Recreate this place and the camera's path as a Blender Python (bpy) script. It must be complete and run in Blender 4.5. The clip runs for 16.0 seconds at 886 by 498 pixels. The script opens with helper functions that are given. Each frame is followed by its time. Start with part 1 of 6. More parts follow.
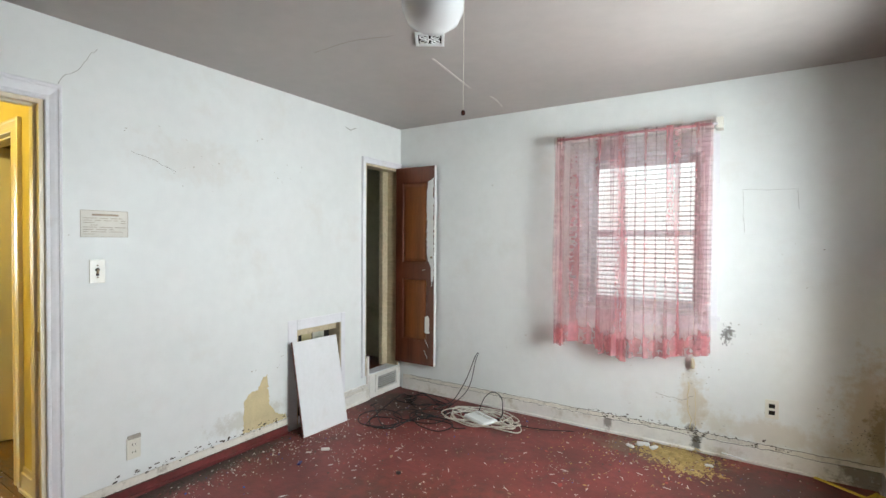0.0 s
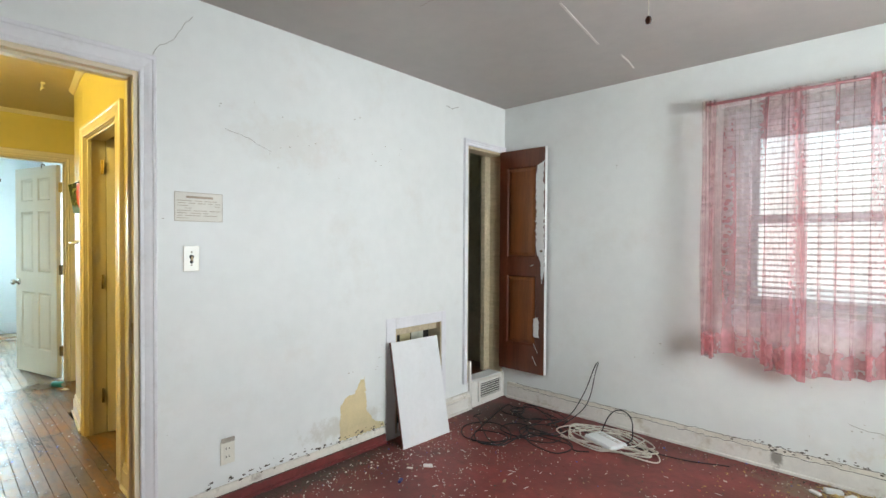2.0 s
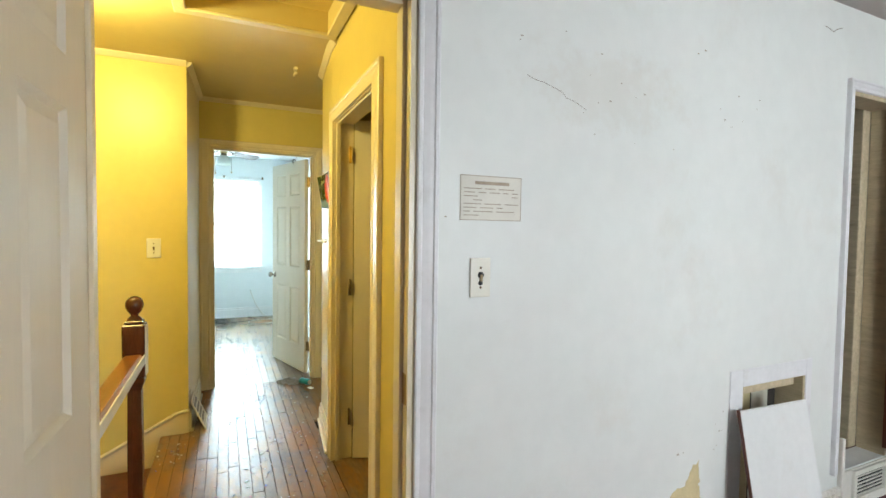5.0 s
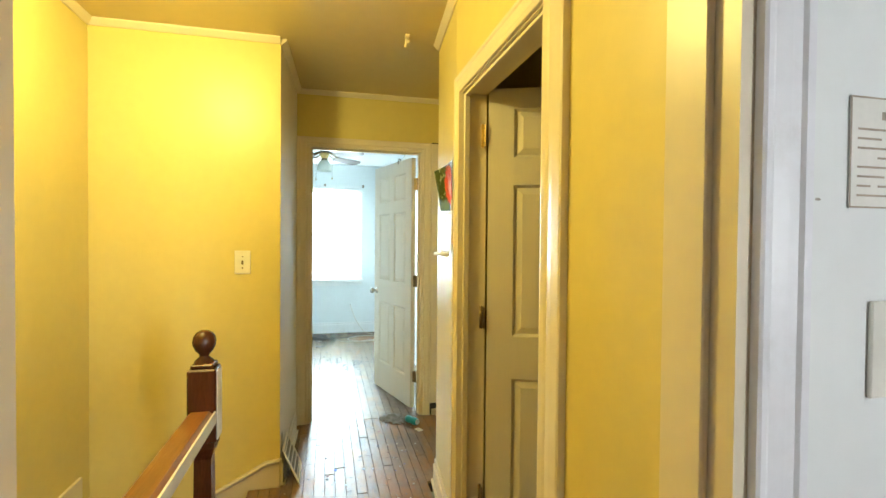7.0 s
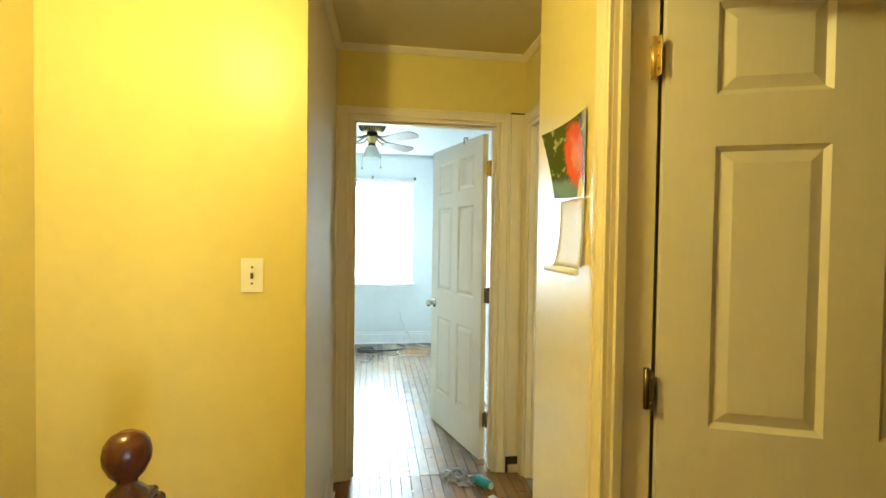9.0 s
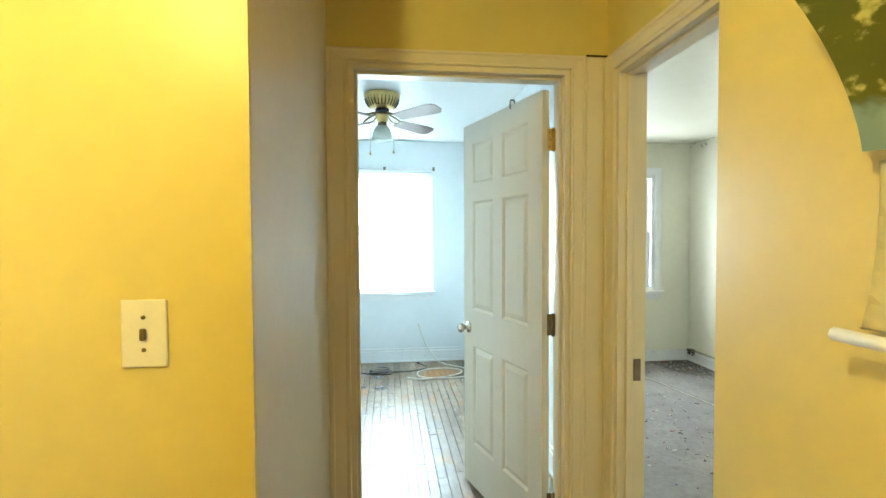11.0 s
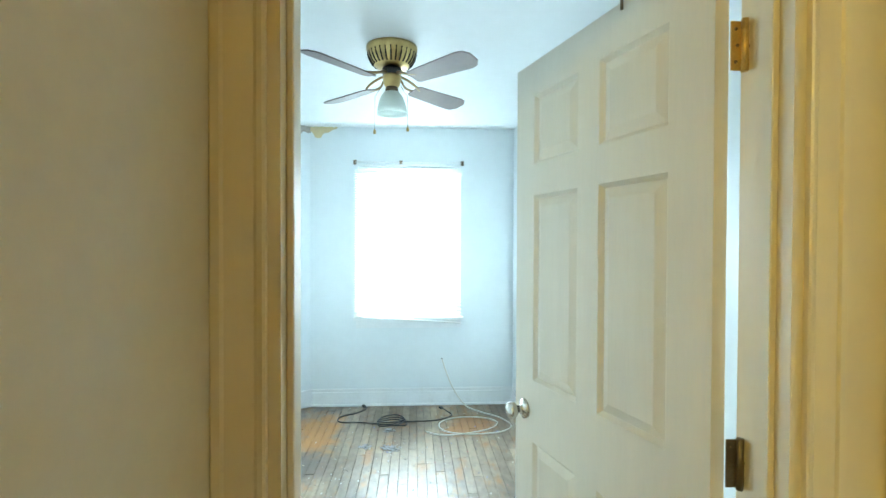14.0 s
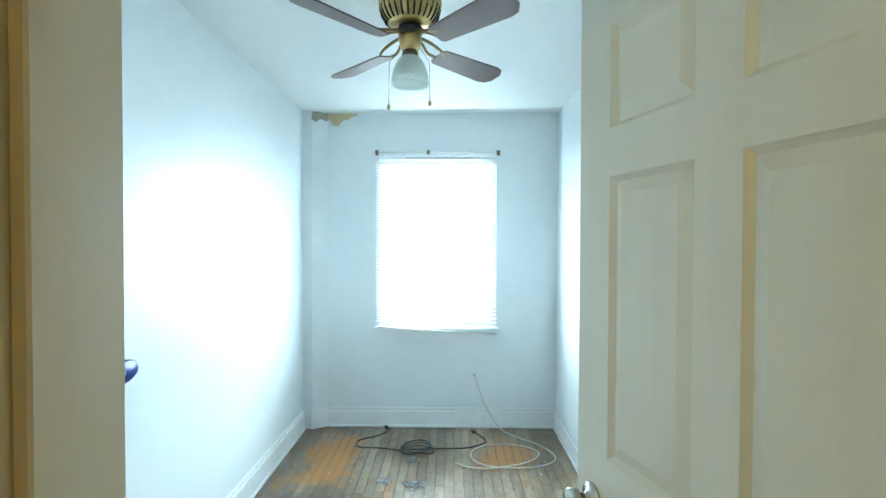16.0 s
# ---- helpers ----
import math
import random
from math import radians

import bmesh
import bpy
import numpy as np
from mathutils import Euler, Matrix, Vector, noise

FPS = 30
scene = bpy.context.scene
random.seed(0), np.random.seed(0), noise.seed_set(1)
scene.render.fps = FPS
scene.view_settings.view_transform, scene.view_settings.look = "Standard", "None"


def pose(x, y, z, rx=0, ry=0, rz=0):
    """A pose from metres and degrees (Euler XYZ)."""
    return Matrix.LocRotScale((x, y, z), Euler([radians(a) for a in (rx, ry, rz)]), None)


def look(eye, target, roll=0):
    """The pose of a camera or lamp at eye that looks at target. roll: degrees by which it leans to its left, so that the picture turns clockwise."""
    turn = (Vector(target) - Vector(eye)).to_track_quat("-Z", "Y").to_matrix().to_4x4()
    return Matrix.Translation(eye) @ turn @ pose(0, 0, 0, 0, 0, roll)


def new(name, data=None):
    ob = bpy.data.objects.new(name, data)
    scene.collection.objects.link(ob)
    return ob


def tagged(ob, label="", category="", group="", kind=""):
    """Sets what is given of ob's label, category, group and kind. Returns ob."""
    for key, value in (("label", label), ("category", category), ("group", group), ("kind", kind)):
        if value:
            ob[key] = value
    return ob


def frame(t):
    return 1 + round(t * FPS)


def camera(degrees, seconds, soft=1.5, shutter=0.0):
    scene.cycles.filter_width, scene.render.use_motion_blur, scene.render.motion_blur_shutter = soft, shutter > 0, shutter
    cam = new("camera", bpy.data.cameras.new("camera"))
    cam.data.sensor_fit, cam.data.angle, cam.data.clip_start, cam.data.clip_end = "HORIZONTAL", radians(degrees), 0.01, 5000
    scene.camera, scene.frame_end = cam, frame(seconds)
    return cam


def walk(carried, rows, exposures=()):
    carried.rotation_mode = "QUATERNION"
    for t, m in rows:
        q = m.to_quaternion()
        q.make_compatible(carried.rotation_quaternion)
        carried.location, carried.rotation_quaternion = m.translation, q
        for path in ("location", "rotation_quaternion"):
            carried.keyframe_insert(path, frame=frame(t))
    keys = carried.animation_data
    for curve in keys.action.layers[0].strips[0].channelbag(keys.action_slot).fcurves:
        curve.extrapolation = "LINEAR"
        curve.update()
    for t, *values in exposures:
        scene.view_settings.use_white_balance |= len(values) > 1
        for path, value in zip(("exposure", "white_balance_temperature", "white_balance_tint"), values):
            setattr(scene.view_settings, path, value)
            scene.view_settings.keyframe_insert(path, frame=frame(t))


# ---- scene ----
cam = camera(86.1, 16.0)
PATH = [
    (0, (0.049, 0.145, 1.395), (-1.031, 1.828, 1.359), 0.4),
    (0.5, (-0.031, 0.242, 1.367), (-1.169, 1.886, 1.329), 0.4),
    (1, (-0.125, 0.317, 1.339), (-1.328, 1.914, 1.31), 0.3),
    (1.5, (-0.234, 0.355, 1.326), (-1.509, 1.896, 1.295), 0.4),
    (2, (-0.357, 0.398, 1.309), (-1.718, 1.864, 1.28), 0.3),
    (2.5, (-0.525, 0.44, 1.315), (-1.974, 1.818, 1.282), 0.4),
    (3, (-0.691, 0.459, 1.319), (-2.229, 1.737, 1.285), 0.4),
    (3.5, (-0.87, 0.475, 1.329), (-2.491, 1.647, 1.289), 0.5),
    (4, (-1.064, 0.499, 1.334), (-2.762, 1.554, 1.298), 0.4),
    (4.5, (-1.242, 0.513, 1.349), (-3.009, 1.45, 1.313), 0.4),
    (4.7, (-1.333, 0.515, 1.363), (-3.12, 1.411, 1.31), 0.6),
    (6.8, (-2.191, 0.535, 1.371), (-4.128, 1.03, 1.322), 0.5),
    (7, (-2.287, 0.54, 1.356), (-4.23, 1.013, 1.32), 0.5),
    (7.5, (-2.512, 0.546, 1.367), (-4.468, 0.962, 1.329), 0.4),
    (8, (-2.713, 0.552, 1.371), (-4.679, 0.915, 1.331), 0.4),
    (8.5, (-2.939, 0.551, 1.366), (-4.914, 0.863, 1.326), 0.6),
    (9, (-3.185, 0.545, 1.377), (-5.164, 0.827, 1.33), 0.8),
    (9.2, (-3.284, 0.548, 1.387), (-5.266, 0.816, 1.331), 0.7),
    (11.5, (-4.277, 0.548, 1.409), (-6.264, 0.763, 1.357), -0.4),
    (12, (-4.471, 0.548, 1.413), (-6.461, 0.748, 1.374), -0.3),
    (12.5, (-4.658, 0.559, 1.429), (-6.649, 0.745, 1.394), 0.1),
    (13, (-4.831, 0.576, 1.432), (-6.824, 0.744, 1.398), 0.1),
    (13.5, (-5.003, 0.605, 1.441), (-6.997, 0.746, 1.406), 0.0),
    (14, (-5.149, 0.624, 1.438), (-7.145, 0.742, 1.41), 0.2),
    (14.5, (-5.278, 0.641, 1.442), (-7.276, 0.725, 1.411), -0.1),
    (15, (-5.404, 0.661, 1.445), (-7.403, 0.707, 1.412), -0.0),
    (15.5, (-5.526, 0.663, 1.442), (-7.526, 0.678, 1.411), -0.0),
    (16, (-5.649, 0.672, 1.454), (-7.649, 0.641, 1.419), 0.2),
]
walk(cam, [(t, look(eye, target, roll)) for t, eye, target, roll in PATH], [(0, 0.1, 6500, 10), (4.5, 0.03, 6500, 10), (8, 0.15, 6500, 10), (11.5, 0.1, 6150, 10), (14.5, 0.05, 6100, 10), (16, -0.4, 6050, 10)])

# ---- world and light ----
world = bpy.data.worlds.new("world")
scene.world = world
world.use_nodes = True
wn = world.node_tree.nodes
sky = wn.new("ShaderNodeTexSky")
sky.sky_type = "NISHITA"
sky.sun_disc = False
sky.sun_elevation = radians(38)
sky.sun_rotation = radians(200)
sky.air_density, sky.dust_density = 1.5, 4.0
world.node_tree.links.new(sky.outputs[0], wn["Background"].inputs[0])
wn["Background"].inputs[1].default_value = 0.12


def lamp(name, kind, m, energy, colour, **kw):
    data = bpy.data.lights.new(name, kind)
    data.energy, data.color = energy, colour
    for key, value in kw.items():
        if key == "size":
            data.shape = "RECTANGLE"
            data.size, data.size_y = value
        elif key == "radius":
            data.shadow_soft_size = value
        elif key == "angle":
            data.angle = value
    ob = new(name, data)
    ob.matrix_world = m
    return ob


DAY = (0.86, 0.95, 0.98)
lamp("sun", "SUN", look((20, -50, 40), (0, 0, 0)), 1.2, (1, 0.95, 0.88), angle=radians(12))
lamp("sky_light_east", "AREA", look((0.885, 2.45, 1.42), (0.0, 2.45, 1.36)), 61, DAY, size=(0.86, 1.2)).data.spread = 2.75
lamp("sky_light_north", "AREA", look((-0.63, 4.15, 1.5), (-0.63, 3.0, 1.45)), 7, DAY, size=(1.2, 1.5))
lamp("sky_light_west", "AREA", look((-9.47, 0.56, 1.45), (-8.0, 0.56, 1.45)), 215, (0.72, 0.93, 1.0), size=(0.86, 1.26))
lamp("sky_light_side", "AREA", look((-9.6, 2.9, 1.45), (-8.0, 2.9, 1.35)), 75, DAY, size=(1.2, 1.4))
lamp("sky_light_gray", "AREA", look((-7.07, 4.05, 1.45), (-7.07, 3.0, 1.45)), 16, DAY, size=(0.84, 1.2))
lamp("hall_bulb", "POINT", pose(-3.92, -0.12, 2.29), 52, (1.0, 0.84, 0.28), radius=0.06)

# ---- materials ----


def mat(name, colour, rough=0.6, metal=0.0, var=0.0, scale=3.0, dark=None, dark_amt=0.0, bump=0.0, bump_scale=40.0, stretch=(1, 1, 1), rand=0.0, spec=0.5, place=False, thr=(0.55, 0.72)):
    """A painted or raw surface: base colour with two scales of variation, optional blotches, and fine relief."""
    m = bpy.data.materials.new(name)
    m.use_nodes = True
    nt = m.node_tree
    n, l = nt.nodes, nt.links
    b = n["Principled BSDF"]
    b.inputs["Roughness"].default_value = rough
    b.inputs["Metallic"].default_value = metal
    b.inputs["Specular IOR Level"].default_value = spec
    tc = n.new("ShaderNodeTexCoord")
    mp = n.new("ShaderNodeMapping")
    mp.inputs["Scale"].default_value = stretch
    l.new(n.new("ShaderNodeNewGeometry").outputs["Position"] if place else tc.outputs["Object"], mp.inputs[0])
    out = None
    base = n.new("ShaderNodeRGB")
    base.outputs[0].default_value = (*colour, 1)
    out = base.outputs[0]
    if var:
        for sc, amt in ((scale, var), (scale * 9, var * 0.6)):
            no = n.new("ShaderNodeTexNoise")
            no.inputs["Scale"].default_value = sc
            no.inputs["Detail"].default_value = 5
            l.new(mp.outputs[0], no.inputs[0])
            mr = n.new("ShaderNodeMapRange")
            mr.inputs[1].default_value, mr.inputs[2].default_value = 0.3, 0.7
            mr.inputs[3].default_value, mr.inputs[4].default_value = 1 - amt, 1 + amt
            l.new(no.outputs[0], mr.inputs[0])
            mx = n.new("ShaderNodeVectorMath")
            mx.operation = "SCALE"
            l.new(out, mx.inputs[0])
            l.new(mr.outputs[0], mx.inputs["Scale"])
            out = mx.outputs[0]
    if rand:
        oi = n.new("ShaderNodeObjectInfo")
        mr = n.new("ShaderNodeMapRange")
        mr.inputs[3].default_value, mr.inputs[4].default_value = 1 - rand, 1 + rand
        l.new(oi.outputs["Random"], mr.inputs[0])
        mx = n.new("ShaderNodeVectorMath")
        mx.operation = "SCALE"
        l.new(out, mx.inputs[0])
        l.new(mr.outputs[0], mx.inputs["Scale"])
        out = mx.outputs[0]
    if dark is not None:
        no = n.new("ShaderNodeTexNoise")
        no.inputs["Scale"].default_value = scale * 1.7
        no.inputs["Detail"].default_value = 8
        no.inputs["Roughness"].default_value = 0.7
        l.new(mp.outputs[0], no.inputs[0])
        mr = n.new("ShaderNodeMapRange")
        mr.inputs[1].default_value, mr.inputs[2].default_value = thr
        mr.inputs[4].default_value = dark_amt
        l.new(no.outputs[0], mr.inputs[0])
        mx = n.new("ShaderNodeMix")
        mx.data_type = "RGBA"
        l.new(mr.outputs[0], mx.inputs[0])
        l.new(out, mx.inputs[6])
        mx.inputs[7].default_value = (*dark, 1)
        out = mx.outputs[2]
    l.new(out, b.inputs["Base Color"])
    if bump:
        no = n.new("ShaderNodeTexNoise")
        no.inputs["Scale"].default_value = bump_scale
        no.inputs["Detail"].default_value = 6
        l.new(mp.outputs[0], no.inputs[0])
        bp = n.new("ShaderNodeBump")
        bp.inputs["Strength"].default_value = bump
        bp.inputs["Distance"].default_value = 0.004
        l.new(no.outputs[0], bp.inputs["Height"])
        l.new(bp.outputs[0], b.inputs["Normal"])
    return m


M = {}
M["wall1"] = mat("white_wall_paint", (0.78, 0.80, 0.78), 0.45, var=0.03, scale=1.6, dark=(0.62, 0.56, 0.47), dark_amt=0.22, bump=0.12, bump_scale=18)
# darker copy of the white wall paint, to cut light bounced onto the north wall
M["wall1_low_bounce"] = mat("low_bounce_wall_paint", (0.52, 0.51, 0.48), 0.5, var=0.04, scale=1.6, bump=0.12, bump_scale=18)
# the taupe base carries the shade on a white ceiling
M["ceil1"] = mat("shade_toned_ceiling_paint", (0.37, 0.335, 0.31), 0.5, var=0.05, scale=1.1, dark=(0.42, 0.36, 0.30), dark_amt=0.3, bump=0.15, bump_scale=12)
M["trim1"] = mat("white_trim_paint", (0.78, 0.78, 0.80), 0.4, var=0.04, scale=5, dark=(0.45, 0.40, 0.33), dark_amt=0.25, bump=0.1, bump_scale=30)
M["base1"] = mat("grimy_trim_paint", (0.74, 0.70, 0.62), 0.45, var=0.08, scale=6, dark=(0.20, 0.15, 0.09), dark_amt=0.8, bump=0.3, bump_scale=40)
M["base1w"] = mat("worn_white_trim", (0.76, 0.73, 0.68), 0.45, var=0.06, scale=5, dark=(0.35, 0.26, 0.14), dark_amt=0.55, bump=0.25, bump_scale=40)
M["yellow"] = mat("yellow_wall_paint", (0.65, 0.54, 0.19), 0.38, var=0.03, scale=2.2, dark=(0.60, 0.50, 0.25), dark_amt=0.15, bump=0.12, bump_scale=22)
M["yceil"] = mat("yellow_ceiling_paint", (0.60, 0.49, 0.24), 0.5, var=0.03, scale=1.5, bump=0.1, bump_scale=14)
M["ytrim"] = mat("cream_trim_paint", (0.72, 0.635, 0.475), 0.35, var=0.015, scale=5, dark=(0.50, 0.38, 0.18), dark_amt=0.03, bump=0.03, bump_scale=30, stretch=(2, 2, 0.8))
M["panelling"] = mat("cream_panelling", (0.66, 0.585, 0.44), 0.4, var=0.03, scale=4, bump=0.1, bump_scale=20)
M["door"] = mat("cream_door_paint", (0.70, 0.645, 0.54), 0.42, var=0.02, scale=4, dark=(0.5, 0.42, 0.28), dark_amt=0.08, bump=0.07, bump_scale=60, stretch=(4, 4, 0.5))
M["wall3"] = mat("pale_blue_wall_paint", (0.76, 0.81, 0.82), 0.4, var=0.02, scale=1.6, bump=0.08, bump_scale=16)
M["ceil3"] = mat("white_ceiling_paint", (0.80, 0.82, 0.82), 0.5, var=0.02, scale=1.6, bump=0.08, bump_scale=14)
M["trim3"] = mat("white_baseboard_paint", (0.80, 0.82, 0.82), 0.35, var=0.03, scale=5, dark=(0.5, 0.5, 0.46), dark_amt=0.25, bump=0.1)
M["wallg"] = mat("ivory_wall_paint", (0.80, 0.79, 0.66), 0.45, var=0.03, scale=1.8, bump=0.1, bump_scale=16)
M["carpetg"] = mat("gray_worn_carpet", (0.27, 0.26, 0.25), 0.9, var=0.18, scale=3, dark=(0.12, 0.11, 0.10), dark_amt=0.6, bump=0.7, bump_scale=130)
M["red"] = mat("red_painted_floor", (0.165, 0.031, 0.026), 0.55, var=0.28, scale=2.6, dark=(0.05, 0.025, 0.016), dark_amt=0.8, bump=0.35, bump_scale=60)
M["redtrim"] = mat("red_painted_trim", (0.14, 0.022, 0.020), 0.5, var=0.25, scale=6, dark=(0.06, 0.03, 0.02), dark_amt=0.6, bump=0.3)
M["oak"] = mat("worn_oak_strip", (0.165, 0.105, 0.060), 0.24, var=0.32, scale=1.7, dark=(0.25, 0.115, 0.035), dark_amt=0.85, thr=(0.46, 0.6), bump=0.35, bump_scale=60, stretch=(1, 3, 3), rand=0.22, place=True)
M["oak3"] = mat("gray_worn_oak_strip", (0.205, 0.155, 0.105), 0.27, var=0.34, scale=1.5, dark=(0.27, 0.135, 0.05), dark_amt=0.75, thr=(0.54, 0.64), bump=0.4, bump_scale=60, stretch=(1, 2, 3), rand=0.22, place=True)
M["subfloor"] = mat("dark_gap", (0.03, 0.02, 0.015), 0.9)
M["brown"] = mat("dark_varnished_wood", (0.115, 0.030, 0.012), 0.3, var=0.3, scale=2.2, dark=(0.04, 0.012, 0.006), dark_amt=0.6, bump=0.1, stretch=(6, 6, 0.5))
M["orange"] = mat("varnished_wood_panel", (0.16, 0.048, 0.011), 0.3, var=0.25, scale=2.2, bump=0.1, stretch=(6, 6, 0.5))
M["mahog"] = mat("dark_mahogany", (0.075, 0.020, 0.010), 0.25, var=0.3, scale=5, bump=0.08, stretch=(5, 5, 0.7))
M["rail"] = mat("worn_handrail_wood", (0.19, 0.075, 0.022), 0.3, var=0.25, scale=3, dark=(0.5, 0.4, 0.25), dark_amt=0.4, bump=0.1, stretch=(0.6, 7, 7))
M["whitewash"] = mat("chipped_white_paint", (0.72, 0.72, 0.70), 0.5, var=0.06, scale=8, bump=0.2)
M["brass"] = mat("antique_brass", (0.50, 0.36, 0.15), 0.3, 1.0, var=0.12, scale=20)
M["darkbrass"] = mat("tarnished_brass", (0.26, 0.18, 0.08), 0.28, 1.0, var=0.15, scale=25)
M["ceilg"] = mat("glossy_ivory_ceiling", (0.80, 0.79, 0.68), 0.24, var=0.03, scale=1.6, bump=0.05, bump_scale=6, spec=0.8)
M["nickel"] = mat("brushed_nickel", (0.55, 0.52, 0.47), 0.25, 1.0, var=0.05, scale=20)
M["darkmetal"] = mat("bronzed_hinge_metal", (0.20, 0.15, 0.09), 0.35, 0.9, var=0.15, scale=30)
M["black"] = mat("black_rubber", (0.012, 0.012, 0.013), 0.6, var=0.1, scale=10)
M["hole"] = mat("dark_cavity", (0.02, 0.016, 0.012), 0.9)
M["hinge_brass"] = mat("lacquered_brass", (0.62, 0.42, 0.13), 0.35, 0.6, var=0.15, scale=40)
M["plate"] = mat("ivory_plastic", (0.74, 0.72, 0.63), 0.3, var=0.03, scale=15)
M["plastic"] = mat("white_plastic", (0.72, 0.73, 0.72), 0.35, var=0.03, scale=12)
M["cordw"] = mat("off_white_cable", (0.62, 0.58, 0.50), 0.4, var=0.05, scale=12)
M["board"] = mat("white_panel_board", (0.77, 0.78, 0.78), 0.4, var=0.03, scale=4, dark=(0.55, 0.5, 0.42), dark_amt=0.2)
M["bare"] = mat("bare_yellow_plaster", (0.62, 0.52, 0.30), 0.8, var=0.08, scale=9, dark=(0.42, 0.33, 0.18), dark_amt=0.4, bump=0.4, bump_scale=50)
M["rawwood"] = mat("raw_lumber", (0.52, 0.43, 0.29), 0.7, var=0.12, scale=6, dark=(0.2, 0.14, 0.08), dark_amt=0.4, stretch=(1, 6, 6))
M["blade"] = mat("brown_fan_blade", (0.13, 0.085, 0.075), 0.35, var=0.12, scale=4, bump=0.05)
M["slat"] = mat("white_blind_slat", (0.80, 0.80, 0.78), 0.4)
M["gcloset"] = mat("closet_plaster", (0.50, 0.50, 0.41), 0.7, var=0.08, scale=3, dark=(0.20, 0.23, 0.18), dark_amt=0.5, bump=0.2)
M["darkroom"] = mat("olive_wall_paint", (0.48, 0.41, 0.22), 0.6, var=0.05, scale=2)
M["grime"] = mat("black_grime", (0.09, 0.075, 0.055), 0.8, var=0.3, scale=12)
M["crack"] = mat("plaster_crack", (0.22, 0.19, 0.15), 0.9)
M["smudge"] = mat("wall_scuff", (0.42, 0.38, 0.32), 0.8, var=0.2, scale=20)
M["tape"] = mat("loose_ceiling_tape", (0.52, 0.48, 0.44), 0.6, var=0.05, scale=10)
M["cloth"] = mat("black_fabric", (0.012, 0.014, 0.022), 0.75, var=0.2, scale=14, bump=0.2, bump_scale=200)
M["ground"] = mat("dry_lawn", (0.10, 0.12, 0.05), 0.9, var=0.3, scale=0.4)
M["brick"] = mat("tan_siding", (0.42, 0.38, 0.32), 0.8, var=0.1, scale=2)
M["teal"] = mat("teal_plastic", (0.02, 0.30, 0.36), 0.3, var=0.1, scale=20)
M["fluff"] = mat("gray_lint", (0.22, 0.21, 0.21), 0.9, var=0.3, scale=30, bump=0.5)
M["cream_sheet"] = mat("cream_sheet", (0.88, 0.82, 0.64), 0.35, var=0.02, scale=8)
M["paper"] = mat("white_paper", (0.75, 0.73, 0.66), 0.6, var=0.04, scale=12)
M["yplastic"] = mat("yellow_plastic", (0.62, 0.45, 0.03), 0.4, var=0.08, scale=12)
M["magenta"] = mat("magenta_plastic", (0.50, 0.03, 0.45), 0.3)
M["blue"] = mat("blue_plastic", (0.01, 0.025, 0.16), 0.3)
M["straw"] = mat("dry_straw", (0.46, 0.33, 0.13), 0.85, var=0.3, scale=20)


def stain(m, centre, radii, colour, amount, scale=14.0, thr=(0.42, 0.62)):
    """A stain of its own ragged shape round a place in the world."""
    nt = m.node_tree
    n, l = nt.nodes, nt.links
    b = n["Principled BSDF"]
    old = b.inputs["Base Color"].links[0].from_socket
    pos = n.new("ShaderNodeNewGeometry").outputs["Position"]
    su = n.new("ShaderNodeVectorMath")
    su.operation = "SUBTRACT"
    su.inputs[1].default_value = centre
    l.new(pos, su.inputs[0])
    dv = n.new("ShaderNodeVectorMath")
    dv.operation = "DIVIDE"
    dv.inputs[1].default_value = radii
    l.new(su.outputs[0], dv.inputs[0])
    ln = n.new("ShaderNodeVectorMath")
    ln.operation = "LENGTH"
    l.new(dv.outputs[0], ln.inputs[0])
    fall = n.new("ShaderNodeMapRange")
    fall.inputs[1].default_value, fall.inputs[2].default_value = 0.15, 1.0
    fall.inputs[3].default_value, fall.inputs[4].default_value = 0.22, -0.30
    l.new(ln.outputs["Value"], fall.inputs[0])
    no = n.new("ShaderNodeTexNoise")
    no.inputs["Scale"].default_value = scale
    no.inputs["Detail"].default_value = 8
    no.inputs["Roughness"].default_value = 0.72
    l.new(pos, no.inputs[0])
    ad = n.new("ShaderNodeMath")
    l.new(no.outputs[0], ad.inputs[0])
    l.new(fall.outputs[0], ad.inputs[1])
    mr = n.new("ShaderNodeMapRange")
    mr.inputs[1].default_value, mr.inputs[2].default_value = thr
    mr.inputs[4].default_value = amount
    l.new(ad.outputs[0], mr.inputs[0])
    mx = n.new("ShaderNodeMix")
    mx.data_type = "RGBA"
    l.new(mr.outputs[0], mx.inputs[0])
    l.new(old, mx.inputs[6])
    mx.inputs[7].default_value = (*colour, 1)
    l.new(mx.outputs[2], b.inputs["Base Color"])


